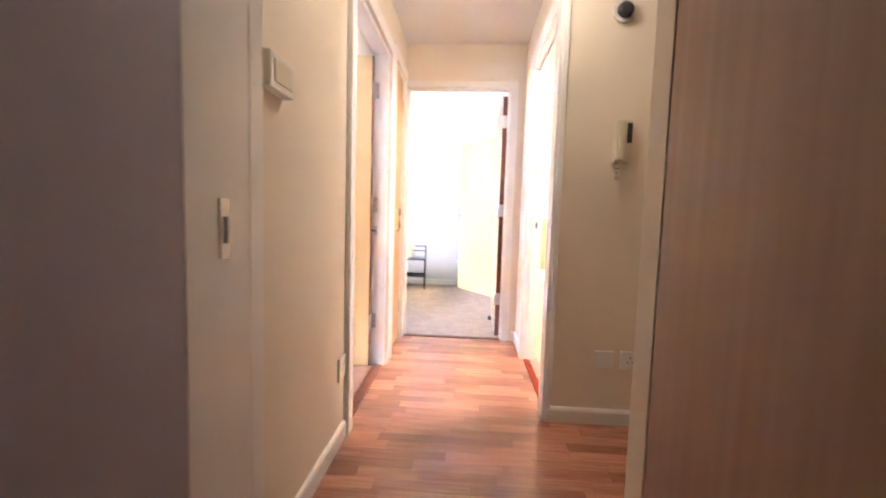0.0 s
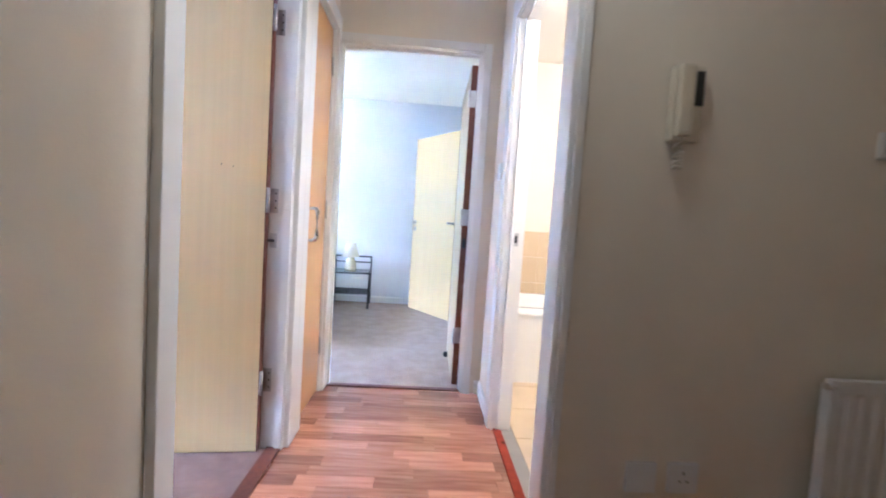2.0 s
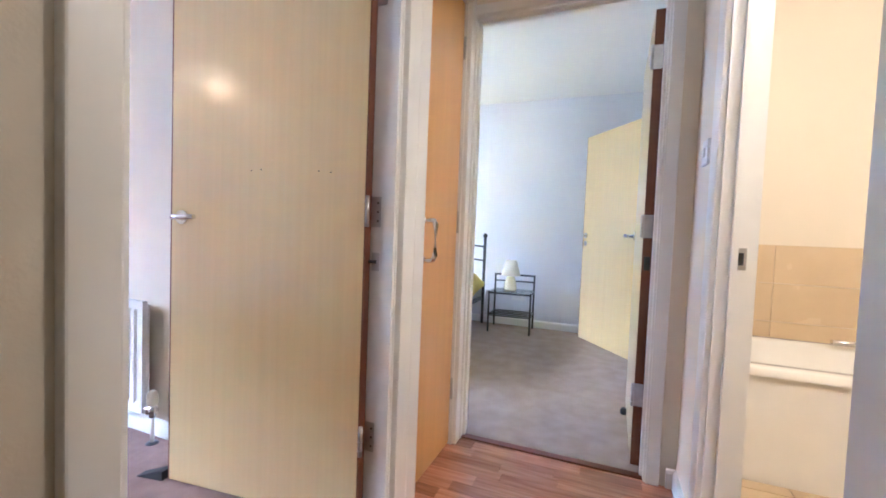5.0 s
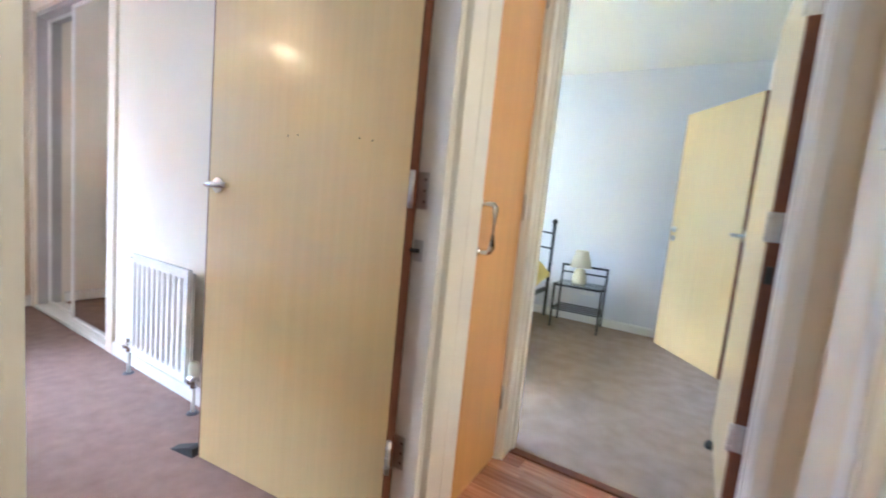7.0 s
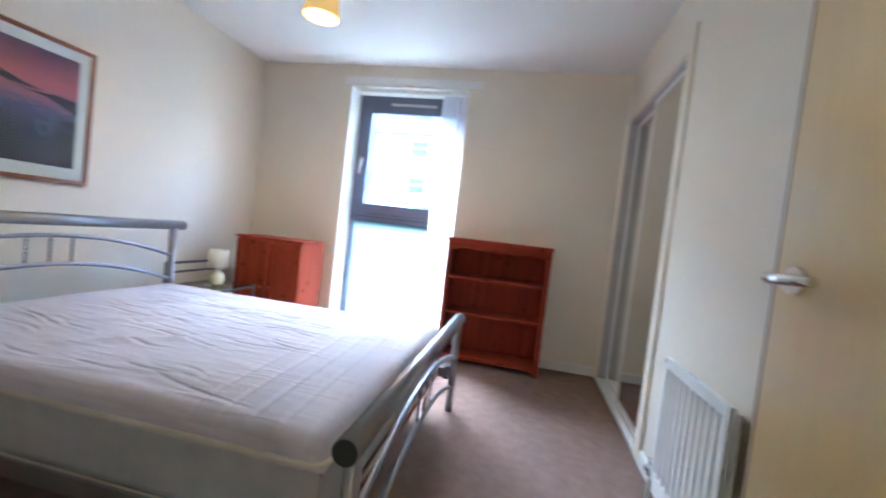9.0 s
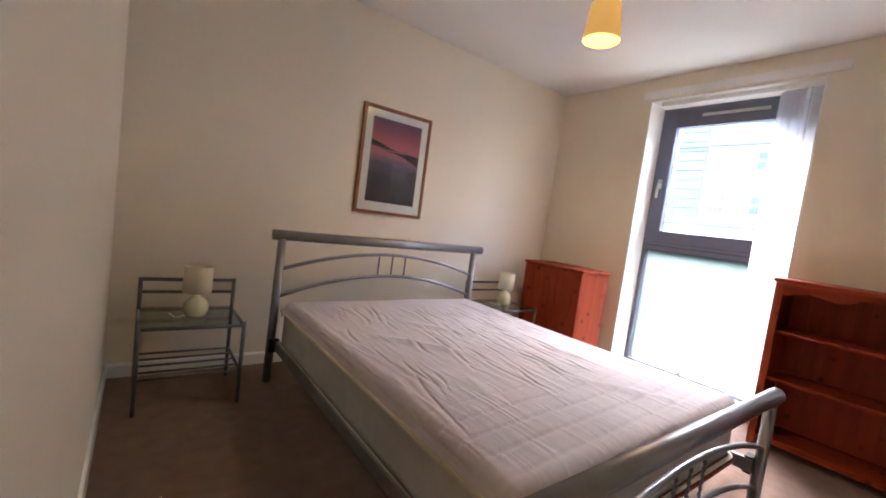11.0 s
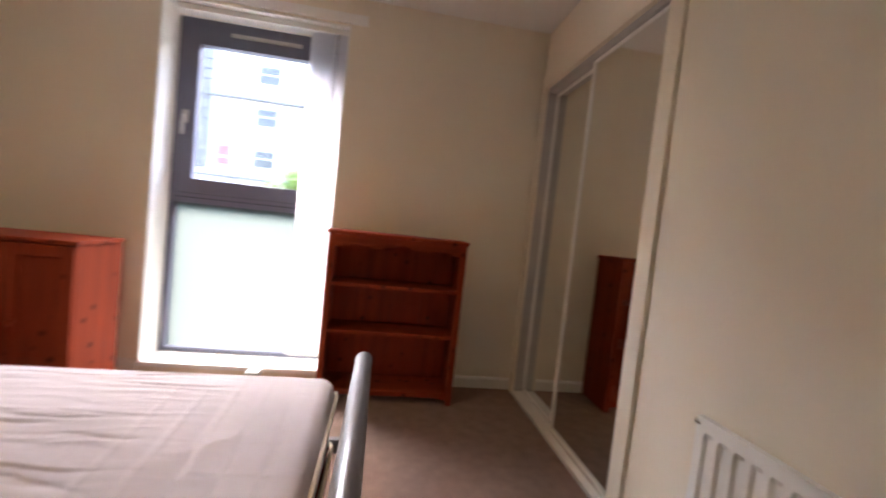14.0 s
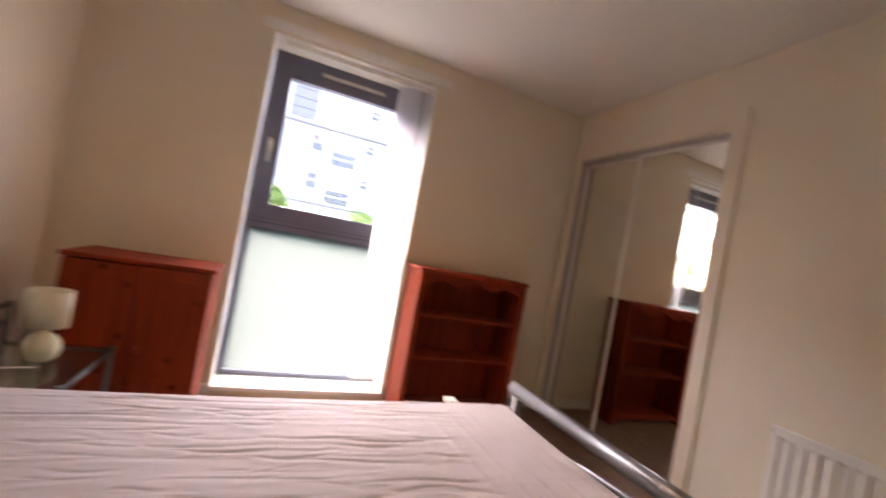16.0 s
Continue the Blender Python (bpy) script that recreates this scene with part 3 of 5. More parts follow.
# door wedge
wd = thing("door_stop", pose(-1.50, 2.585, 0, 0, 0, 10), "black rubber door wedge under the open door", "door stop")
bm = bmesh.new()
slab(bm, ((-0.07, 0), (0.05, 0), (0.05, 0.035), (0.03, 0.035)), 1, -0.02, 0.02)
part("wedge", bm, RUBBER, wd)
ds = thing("door_stop", pose(0.235, 4.08, 0), "small dark floor door stop on the carpet", "door stop")
bm = bmesh.new()
lathe(bm, ((0.018, 0), (0.018, 0.02), (0.012, 0.034)), 16)
part("bumper", bm, RUBBER, ds)

# ---- window of the first bedroom ----
FX0, FX1 = BED_W - 0.290, BED_W - 0.215
w = thing("window_1", Matrix(), "tall grey metal window with frosted lower pane", "window", kind="structure")
a, b, z0, z1, zm = WIN_S + 0.012, WIN_N - 0.012, WIN_B + 0.03, WIN_T - 0.02, 1.115
for r in ((a, a + 0.035, z0, z1), (b - 0.035, b, z0, z1), (a + 0.035, b - 0.035, z0, z0 + 0.03), (a + 0.035, b - 0.035, z1 - 0.05, z1), (a + 0.035, b - 0.035, zm - 0.05, zm + 0.02)):
    part("window_frame", boxes((FX0, FX1, r[0], r[1], r[2], r[3]), bevel=0.003), ALU, w)
sa, sb, sz0, sz1 = a + 0.034, b - 0.034, zm + 0.019, z1 - 0.049
sash = part("sash", boxes((FX0 + 0.02, FX1 + 0.012, sa, sa + 0.095, sz0, sz1), (FX0 + 0.02, FX1 + 0.012, sb - 0.075, sb, sz0, sz1),
                          (FX0 + 0.02, FX1 + 0.012, sa + 0.095, sb - 0.075, sz0, sz0 + 0.092), (FX0 + 0.02, FX1 + 0.012, sa + 0.095, sb - 0.075, sz1 - 0.115, sz1), bevel=0.004), ALU, w, "grey opening sash")
# Tint dims only the view outside; daylight passes with the shadow off.
pane = part("pane", boxes((FX0 + 0.04, FX0 + 0.052, sa + 0.07, sb - 0.07, sz0 + 0.07, sz1 - 0.09)), PANE, sash, "glass pane with a dimming tint")
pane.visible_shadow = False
part("trickle_vent", boxes((FX1 + 0.012, FX1 + 0.024, sa + 0.28, sb - 0.28, sz1 - 0.045, sz1 - 0.020), bevel=0.004), STEEL, sash, "long grey trickle vent")
hb = bmesh.new()
tube(hb, [(FX1 + 0.012, sa + 0.037, 1.62), (FX1 + 0.045, sa + 0.037, 1.62), (FX1 + 0.05, sa + 0.037, 1.60), (FX1 + 0.048, sa + 0.037, 1.50)], 0.011, 10)
box(hb, FX1 + 0.012, FX1 + 0.024, sa + 0.02, sa + 0.054, 1.58, 1.66, 0.004)
part("window_handle", hb, STEEL, sash, "silver window handle")
# Shade in the transom's grooves, put in as thin black strips.
for z0_, z1_ in ((zm - 0.016, zm - 0.011), (zm + 0.016, zm + 0.0185)):
    part("groove_strip", boxes((FX1 - 0.004, FX1 + 0.0015, a + 0.036, b - 0.036, z0_, z1_)), RUBBER, w, "thin black strip drawn for a dark groove")
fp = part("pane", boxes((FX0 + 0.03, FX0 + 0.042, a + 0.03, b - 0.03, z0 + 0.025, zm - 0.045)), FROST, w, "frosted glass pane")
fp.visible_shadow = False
structure("window_sill", boxes((FX1 - 0.07, BED_W + 0.012, WIN_S + 0.002, WIN_N - 0.002, WIN_B, WIN_B + 0.028), bevel=0.004), GLOSS, "low white painted window board", "window sill")
structure("trim_window_reveal", boxes((FX1, BED_W + 0.004, WIN_S, WIN_S + 0.010, WIN_B + 0.03, WIN_T), (FX1, BED_W + 0.004, WIN_N - 0.010, WIN_N, WIN_B + 0.03, WIN_T), (FX1, BED_W + 0.004, WIN_S + 0.01, WIN_N - 0.01, WIN_T - 0.01, WIN_T)), GLOSS, "white painted window reveal", "trim")

structure("trim_curtain_batten", boxes((BED_W, BED_W + 0.018, 0.34, 1.60, 2.285, 2.345), bevel=0.003), GLOSS, "white painted batten above the window", "trim")

blind = thing("vertical_blind", pose(BED_W - 0.06, 1.38, 0), "pale translucent vertical blind gathered to one side", "blind")
part("headrail", boxes((-0.02, 0.02, -0.91, 0.10, WIN_T - 0.045, WIN_T - 0.012), bevel=0.003), PLASTIC, blind)
for k in range(7):
    y = -0.10 + 0.028 * k
    bm = bmesh.new()
    turn = radians(-40 + 4 * math.sin(k * 2.1))
    cols = 5
    grid = []
    for j in range(2):
        row = []
        for i in range(cols):
            u = (i / (cols - 1) - 0.5) * 0.089
            bow = 0.006 * (1 - (2 * i / (cols - 1) - 1) ** 2)
            row.append(bm.verts.new((-u * math.sin(turn) + bow * math.cos(turn), y + u * math.cos(turn) + bow * math.sin(turn), (0.15, WIN_T - 0.05)[j])))
        grid.append(row)
    for i in range(cols - 1):
        bm.faces.new((grid[0][i], grid[0][i + 1], grid[1][i + 1], grid[1][i])).smooth = True
    ret = bmesh.ops.solidify(bm, geom=bm.faces[:], thickness=0.0008)
    s = part("slat", bm, SLAT, blind)
    wt = boxes((-0.04, 0.04, y - 0.002, y + 0.002, 0.135, 0.165))
    bmesh.ops.rotate(wt, verts=wt.verts, cent=(0, y, 0), matrix=Matrix.Rotation(turn + math.pi / 2, 3, "Z"))
    part("weight", wt, PLASTIC, s, "white plastic slat weight")
part("chain", tubes(([(0.03, 0.06, 0.17), (0.03, -0.04, 0.155), (0.03, -0.10, 0.17)], 0.003), seg=6), PLASTIC, blind, "white bead chain")

# ---- wardrobe with sliding mirrors ----
wr = thing("sliding_wardrobe", pose(0, 0, 0), "built-in wardrobe with two sliding mirror doors", "wardrobe", kind="structure")
part("frame", boxes((WR_W - 0.06, WR_W + 0.004, BED_N - 0.016, BED_N + 0.14, 0, WR_T + 0.10), bevel=0.004), PAINT, wr)
part("frame", boxes((WR_E - 0.004, WR_E + 0.082, BED_N - 0.016, BED_N + 0.14, 0, WR_T + 0.10), bevel=0.004), PAINT, wr)
part("frame", boxes((WR_W + 0.004, WR_E - 0.004, BED_N - 0.016, BED_N + 0.14, WR_T - 0.004, WR_T + 0.10), bevel=0.004), PAINT, wr)
part("track", boxes((WR_W, WR_E, BED_N + 0.008, BED_N + 0.11, WR_T - 0.035, WR_T - 0.005), bevel=0.002), TRACK_SHADE, wr, "grey metal top track")
# Shade on the recessed left jamb, put in as a grey strip.
part("jamb_shade_strip", boxes((WR_W + 0.0045, WR_W + 0.0065, BED_N + 0.004, BED_N + 0.11, 0.022, WR_T - 0.036)), TRACK_SHADE, wr, "grey strip drawn for the jamb's shade")
part("track", boxes((WR_W, WR_E, BED_N - 0.012, BED_N + 0.13, 0.0, 0.022), bevel=0.002), PLASTIC, wr, "white bottom track")
for x0, x1, y in ((WR_W + 0.008, -3.385, BED_N + 0.070), (-3.43, WR_E - 0.006, BED_N + 0.032)):
    dr = part("mirror_door", boxes((x0 + 0.018, x1 - 0.018, y, y + 0.006, 0.045, WR_T - 0.05)), MIRROR, wr, "full height mirror panel")
    for r in ((x0, x0 + 0.019, 0.023, WR_T - 0.036), (x1 - 0.019, x1, 0.023, WR_T - 0.036), (x0 + 0.019, x1 - 0.019, 0.023, 0.046), (x0 + 0.019, x1 - 0.019, WR_T - 0.052, WR_T - 0.036)):
        part("stile", boxes((r[0], r[1], y - 0.008, y + 0.02, r[2], r[3]), bevel=0.003), GLOSS, dr)
structure("wall_wardrobe_inner", boxes((WR_W - 0.1, WR_E + 0.1, BED_N + 0.56, BED_N + 0.6, 0, TOP)), PAINT, "inner back of the built-in wardrobe", "wall")


# ---- radiators ----
def radiator(name, m, width, z0, z1, flutes, valve, label):
    """Front faces -y; local x from 0 to width; back to the wall at y = 0."""
    root = thing(name, m, label, "radiator")
    bm = bmesh.new()
    xs, ds = [0.0, 0.018], [0.0, 0.0]
    pitch = (width - 0.036) / flutes
    for k in range(flutes):
        s = 0.018 + k * pitch
        xs += [s + 0.18 * pitch, s + 0.32 * pitch, s + 0.68 * pitch, s + 0.82 * pitch]
        ds += [0.0, 0.009, 0.009, 0.0]
    xs.append(width)
    ds.append(0.0)
    zs = [z0, z0 + 0.035, z0 + 0.05, z1 - 0.05, z1 - 0.035, z1]
    fz = [0, 0, 1, 1, 0, 0]
    g = [[bm.verts.new((x, -0.075 + d * f, z)) for x, d in zip(xs, ds)] for z, f in zip(zs, fz)]
    for j in range(len(zs) - 1):
        for i in range(len(xs) - 1):
            bm.faces.new((g[j][i], g[j][i + 1], g[j + 1][i + 1], g[j + 1][i])).smooth = False
    edge = [v for v in g[0]] + [r[-1] for r in g[1:]] + g[-1][-2::-1] + [r[0] for r in g[-2:0:-1]]
    back = [bm.verts.new((v.co.x, -0.055, v.co.z)) for v in edge]
    for i in range(len(edge)):
        j = (i + 1) % len(edge)
        bm.faces.new((edge[j], edge[i], back[i], back[j]))
    bm.faces.new(back)
    part("panel", bm, GLOSS, root, "white enamelled fluted panel")
    part("rear_panel", boxes((0.012, width - 0.012, -0.046, -0.034, z0 + 0.02, z1 - 0.02), bevel=0.003), GLOSS, root)
    for x in (0.1, width - 0.1):
        part("bracket", boxes((x - 0.015, x + 0.015, -0.036, 0.0, z0 + 0.05, z1 - 0.06)), GLOSS, root)
    part("plug", tubes(([(0.012, -0.066, z1 - 0.02), (-0.006, -0.066, z1 - 0.02)], 0.010)), CHROME, root, "chrome air vent plug")
    vx = width + 0.05
    for x, head in ((-0.045, valve == -1), (vx, valve == 1)):
        pipe = part("pipe", tubes(([(x, -0.06, 0.0), (x, -0.06, z0 + 0.025)], 0.008), ([(x, -0.06, z0 + 0.02), (min(max(x, 0.01), width - 0.01), -0.06, z0 + 0.02)], 0.009)), GLOSS, root)
        part("valve_body", tubes(([(x, -0.06, z0 - 0.01), (x, -0.06, z0 + 0.04)], 0.014), ([(x, -0.085, z0 + 0.02), (x, -0.04, z0 + 0.02)], 0.011)), CHROME, pipe, "chrome valve")
        if head:
            hb = bmesh.new()
            lathe(hb, ((0.016, 0.0), (0.022, 0.008), (0.024, 0.035), (0.020, 0.058), (0.010, 0.070)), 18, (x, -0.06, z0 + 0.042))
            hh = part("valve_head", hb, CREAMPL, pipe, "cream thermostatic valve head")
        else:
            part("valve_cap", tubes(([(x, -0.06, z0 + 0.04), (x, -0.06, z0 + 0.062)], 0.012)), CHROME, pipe)
        col = bmesh.new()
        lathe(col, ((0.026, 0.0), (0.022, 0.005), (0.010, 0.007)), 16, (x, -0.06, 0.0))
        part("collar", col, GREYTUBE, pipe, "dark pipe collar at the floor")
    return root


radiator("radiator", pose(-2.333, BED_N, 0), 0.523, 0.13, 0.64, 10, 1, "small white fluted radiator on the bedroom wall")
radiator("radiator", pose(1.135, NOOK_Y, 0), 0.42, 0.15, 0.655, 9, 0, "small white fluted radiator in the hall nook")

# ---- hall fittings ----
ic = thing("intercom_handset", pose(0.705, NOOK_Y, 1.362), "cream wall intercom with handset and coiled cord", "intercom")
part("body", boxes((-0.055, 0.028, -0.030, 0.0, -0.095, 0.105), bevel=0.008), CREAMPL, ic)
part("handset", boxes((-0.052, -0.012, -0.058, -0.031, -0.085, 0.10), bevel=0.010), CREAMPL, ic, "cream telephone handset")
part("call_panel", boxes((0.002, 0.024, -0.0335, -0.0305, 0.0, 0.09), bevel=0.001), RUBBER, ic, "black call panel")
cord = [(-0.03 + 0.012 * math.cos(t * 1.6), -0.03 + 0.012 * math.sin(t * 1.6), -0.095 - 0.07 * math.sin(t * 0.1) * 1.0) for t in range(0, 32)]
part("cord", tubes((cord, 0.004), seg=6), CREAMPL, ic, "coiled cream cord")


def wall_plate(name, m, wdt, hgt, label, category, kind):
    """A plastic plate on a wall, facing -y."""
    root = thing(name, m, label, category)
    part("plate", boxes((-wdt / 2, wdt / 2, -0.010, 0.0, -hgt / 2, hgt / 2), bevel=0.003), PLASTIC, root)
    if kind == "socket":
        for x, z, w_, h_ in ((0, 0.015, 0.004, 0.010), (-0.011, -0.008, 0.008, 0.004), (0.011, -0.008, 0.008, 0.004)):
            part("pin_hole", boxes((x - w_ / 2, x + w_ / 2, -0.0108, -0.0101, z - h_ / 2, z + h_ / 2)), RUBBER, root)
        part("rocker", boxes((0.020, 0.031, -0.014, -0.0102, 0.012, 0.030), bevel=0.001), PLASTIC, root)
    elif kind == "switch":
        part("rocker", boxes((-0.010, 0.010, -0.015, -0.0102, -0.016, 0.016), bevel=0.002), PLASTIC, root)
    elif kind == "spur":
        part("neon", boxes((-0.004, 0.004, -0.012, -0.0102, -0.012, -0.006)), LIPPING, root)
    return root


wall_plate("blank_plate", pose(0.672, NOOK_Y, 0.325), 0.088, 0.088, "white plastic blanking plate on the wall", "wall plate", "blank")
wall_plate("power_socket", pose(0.795, NOOK_Y, 0.327), 0.088, 0.088, "single white power socket with switch", "socket", "socket")
wall_plate("fused_switch", pose(1.305, NOOK_Y, 1.303), 0.086, 0.075, "white fused switch plate on the wall", "switch", "spur")
wall_plate("power_socket", pose(HALL_W, 1.775, 0.335, 0, 0, 90), 0.088, 0.10, "single white power socket on the hall wall", "socket", "socket")
wall_plate("light_switch", pose(HALL_E, 3.19, 1.31, 0, 0, -90), 0.086, 0.086, "white light switch beside the bathroom door", "switch", "switch")
wall_plate("power_socket", pose(-0.78, FAR_Y, 0.32), 0.14, 0.088, "white power socket behind the black night table", "socket", "socket")

ch = thing("door_chime", pose(HALL_W, 1.15, 1.353, 0, 0, 90), "white plastic door chime box on the wall", "door chime")
part("body", boxes((-0.07, 0.07, -0.035, 0.0, -0.045, 0.045), bevel=0.006), PLASTIC, ch)
part("grille", boxes((-0.05, 0.05, -0.0375, -0.0352, -0.028, 0.028), bevel=0.001), CREAMPL, ch)
rs = thing("door_bell_dome", pose(0.668, NOOK_Y, 1.955), "small dark round sounder on a white wall base", "sounder")
bm = bmesh.new()
tube(bm, [(0, 0, 0), (0, -0.02, 0)], 0.05, 28)
part("base", bm, PLASTIC, rs)
bm = bmesh.new()
tube(bm, [(0, -0.02, 0), (0, -0.034, 0), (0, -0.044, 0)], [0.036, 0.034, 0.02], 24)
part("dome", bm, RUBBER, rs, "dark round cover")

# ---- bathroom ----
tub = thing("bathtub", pose(0.505, 3.588, 0), "white enamelled bathtub with plain panel", "bathtub")
bm = bmesh.new()
L, W = NOOK_E - 0.505, 0.70


def ring(x0, x1, y0, y1, r, z, n=6):
    pts = []
    for cx, cy, s in ((x1 - r, y0 + r, -90), (x1 - r, y1 - r, 0), (x0 + r, y1 - r, 90), (x0 + r, y0 + r, 180)):
        for k in range(n):
            t = radians(s + 90 * k / (n - 1))
            pts.append(bm.verts.new((cx + r * math.cos(t), cy + r * math.sin(t), z)))
    return pts


loops = [ring(0, L, 0.0, W, 0.02, 0.455), ring(0, L, 0.0, W, 0.02, 0.485), ring(0.01, L - 0.01, 0.01, W - 0.01, 0.02, 0.495), ring(0.07, L - 0.07, 0.07, W - 0.06, 0.10, 0.495),
         ring(0.085, L - 0.085, 0.085, W - 0.075, 0.10, 0.48), ring(0.12, L - 0.14, 0.12, W - 0.11, 0.12, 0.15)]
for p, q in zip(loops, loops[1:]):
    for k in range(len(p)):
        bm.faces.new((p[k], p[(k + 1) % len(p)], q[(k + 1) % len(p)], q[k])).smooth = True
bm.faces.new(loops[-1])
part("basin", bm, BATHWHITE, tub)
part("front_panel", boxes((0.004, L - 0.004, 0.02, 0.032, 0.0, 0.454)), BATHWHITE, tub)
tap = part("tap", tubes(([(0.80, 0.61, 0.495), (0.80, 0.61, 0.515), (0.77, 0.60, 0.523), (0.67, 0.585, 0.523)], 0.013)), CHROME, tub, "chrome bath tap")
bm = bmesh.new()
tube(bm, [(0.80, 0.61, 0.515), (0.80, 0.61, 0.555)], 0.02, 14)
part("tap_head", bm, CHROME, tap)
# Unseen fitting, added to go with the hall's fill light.
for where, what in (((0.15, 1.70), "hall"),):
    nkl = thing("ceiling_light", pose(*where, CEIL_H), "added unseen ceiling light above the hall", "ceiling light")
    bm = bmesh.new()
    lathe(bm, ((0.12, 0.0), (0.12, -0.02), (0.09, -0.03)), 28)
    part("base", bm, PLASTIC, nkl)
lampb = thing("ceiling_light", pose(1.2, 2.52, CEIL_H), "round opal glass bathroom ceiling light", "ceiling light")
bm = bmesh.new()
lathe(bm, ((0.13, 0.0), (0.13, -0.02), (0.10, -0.03)), 28)
part("base", bm, PLASTIC, lampb)

# ---- bed ----
bed = thing("double_bed", pose(-2.148, 0, 0), "silver tubular metal double bed frame", "bed")
HX = 0.735


def arch_pts(y, ze, zc, half, n=17):
    return [(half * (2 * k / (n - 1) - 1), y, ze + (zc - ze) * (1 - (2 * k / (n - 1) - 1) ** 2)) for k in range(n)]


HY, FY = -0.195, 1.79
for sx in (-1, 1):
    part("leg", tubes(([(sx * (HX + 0.012), HY, 0.0), (sx * HX, HY, 0.855)], 0.024), seg=14), BEDMETAL, bed)
    part("leg", tubes(([(sx * 0.74, FY, 0.0), (sx * 0.74, FY, 0.525)], 0.022), seg=14), BEDMETAL, bed)
    part("side_rail", boxes((sx * 0.718 - 0.012, sx * 0.718 + 0.012, HY + 0.02, FY - 0.02, 0.20, 0.255), bevel=0.003), BEDMETAL, bed)
    part("bracket", boxes((sx * HX - 0.028, sx * HX + 0.028, HY + 0.02, HY + 0.05, 0.19, 0.265), bevel=0.004), RUBBER, bed, "black joint block")
    part("bracket", boxes((sx * 0.74 - 0.028, sx * 0.74 + 0.028, FY - 0.05, FY - 0.02, 0.19, 0.265), bevel=0.004), RUBBER, bed, "black joint block")
part("head_rail", tubes(([(-0.81, HY, 0.875), (0.79, HY, 0.875)], 0.030), seg=20), BEDMETAL, bed)
fr = part("foot_rail", tubes(([(-0.785, FY, 0.537), (0.797, FY, 0.537)], 0.032), seg=20), BEDMETAL, bed)
for x in (-0.785, 0.797):
    bm = bmesh.new()
    tube(bm, [(x, FY, 0.537), (x + math.copysign(0.003, x), FY, 0.537)], 0.0295, 20)
    part("end_cap", bm, RUBBER, fr, "black plastic tube end cap")
part("head_arch", tubes((arch_pts(HY, 0.672, 0.796, HX), 0.011), seg=10), BEDMETAL, bed)
part("head_arch", tubes((arch_pts(HY, 0.510, 0.650, HX), 0.011), seg=10), BEDMETAL, bed)
part("foot_arch", tubes((arch_pts(FY, 0.31, 0.445, 0.74), 0.011), seg=10), BEDMETAL, bed)
part("foot_arch", tubes((arch_pts(FY, 0.135, 0.285, 0.74), 0.011), seg=10), BEDMETAL, bed)
for x in (-0.113, -0.01, 0.093):
    drop = 0.12 * (x / HX) ** 2
    for y, z0, z1 in ((HY, 0.65 - drop, 0.796 - drop), (FY, 0.285 - drop, 0.445 - drop)):
        pts = [(x, y, z0 + (z1 - z0) * k / 24) for k in range(25)]
        part("twisted_bar", tubes((pts, [0.005 + 0.0022 * math.cos(k * 1.9) for k in range(25)]), seg=8), GREYTUBE, bed, "short twisted metal bar")
for k in range(10):
    y = -0.10 + k * 0.195
    part("bed_slat", boxes((-0.70, 0.70, y, y + 0.06, 0.22, 0.236)), PINE_SIDE, bed)

mat_ = thing("mattress", pose(-2.14, 0, 0.237), "double mattress under a creased pinkish-white cover", "mattress")
MX, MY0, MY1, MH = 0.70, -0.15, 1.70, 0.262
nx, ny = 340, 230
crease_rnd = random.Random(11)
CREASES = []
for k in range(120):
    strong = k < 30
    far_side = k % 3 != 0
    CREASES.append((crease_rnd.uniform(-0.67, -0.05) if far_side else crease_rnd.uniform(-0.1, 0.6), crease_rnd.uniform(0.1, 1.25), crease_rnd.uniform(0.10, 0.26) if strong else crease_rnd.uniform(0.05, 0.22),
                    crease_rnd.uniform(-0.04, 0.08) if far_side else crease_rnd.uniform(0.0, 0.3), crease_rnd.uniform(0.004, 0.008) if strong else crease_rnd.uniform(0.0015, 0.004), crease_rnd.uniform(0, 9)))
bm = bmesh.new()


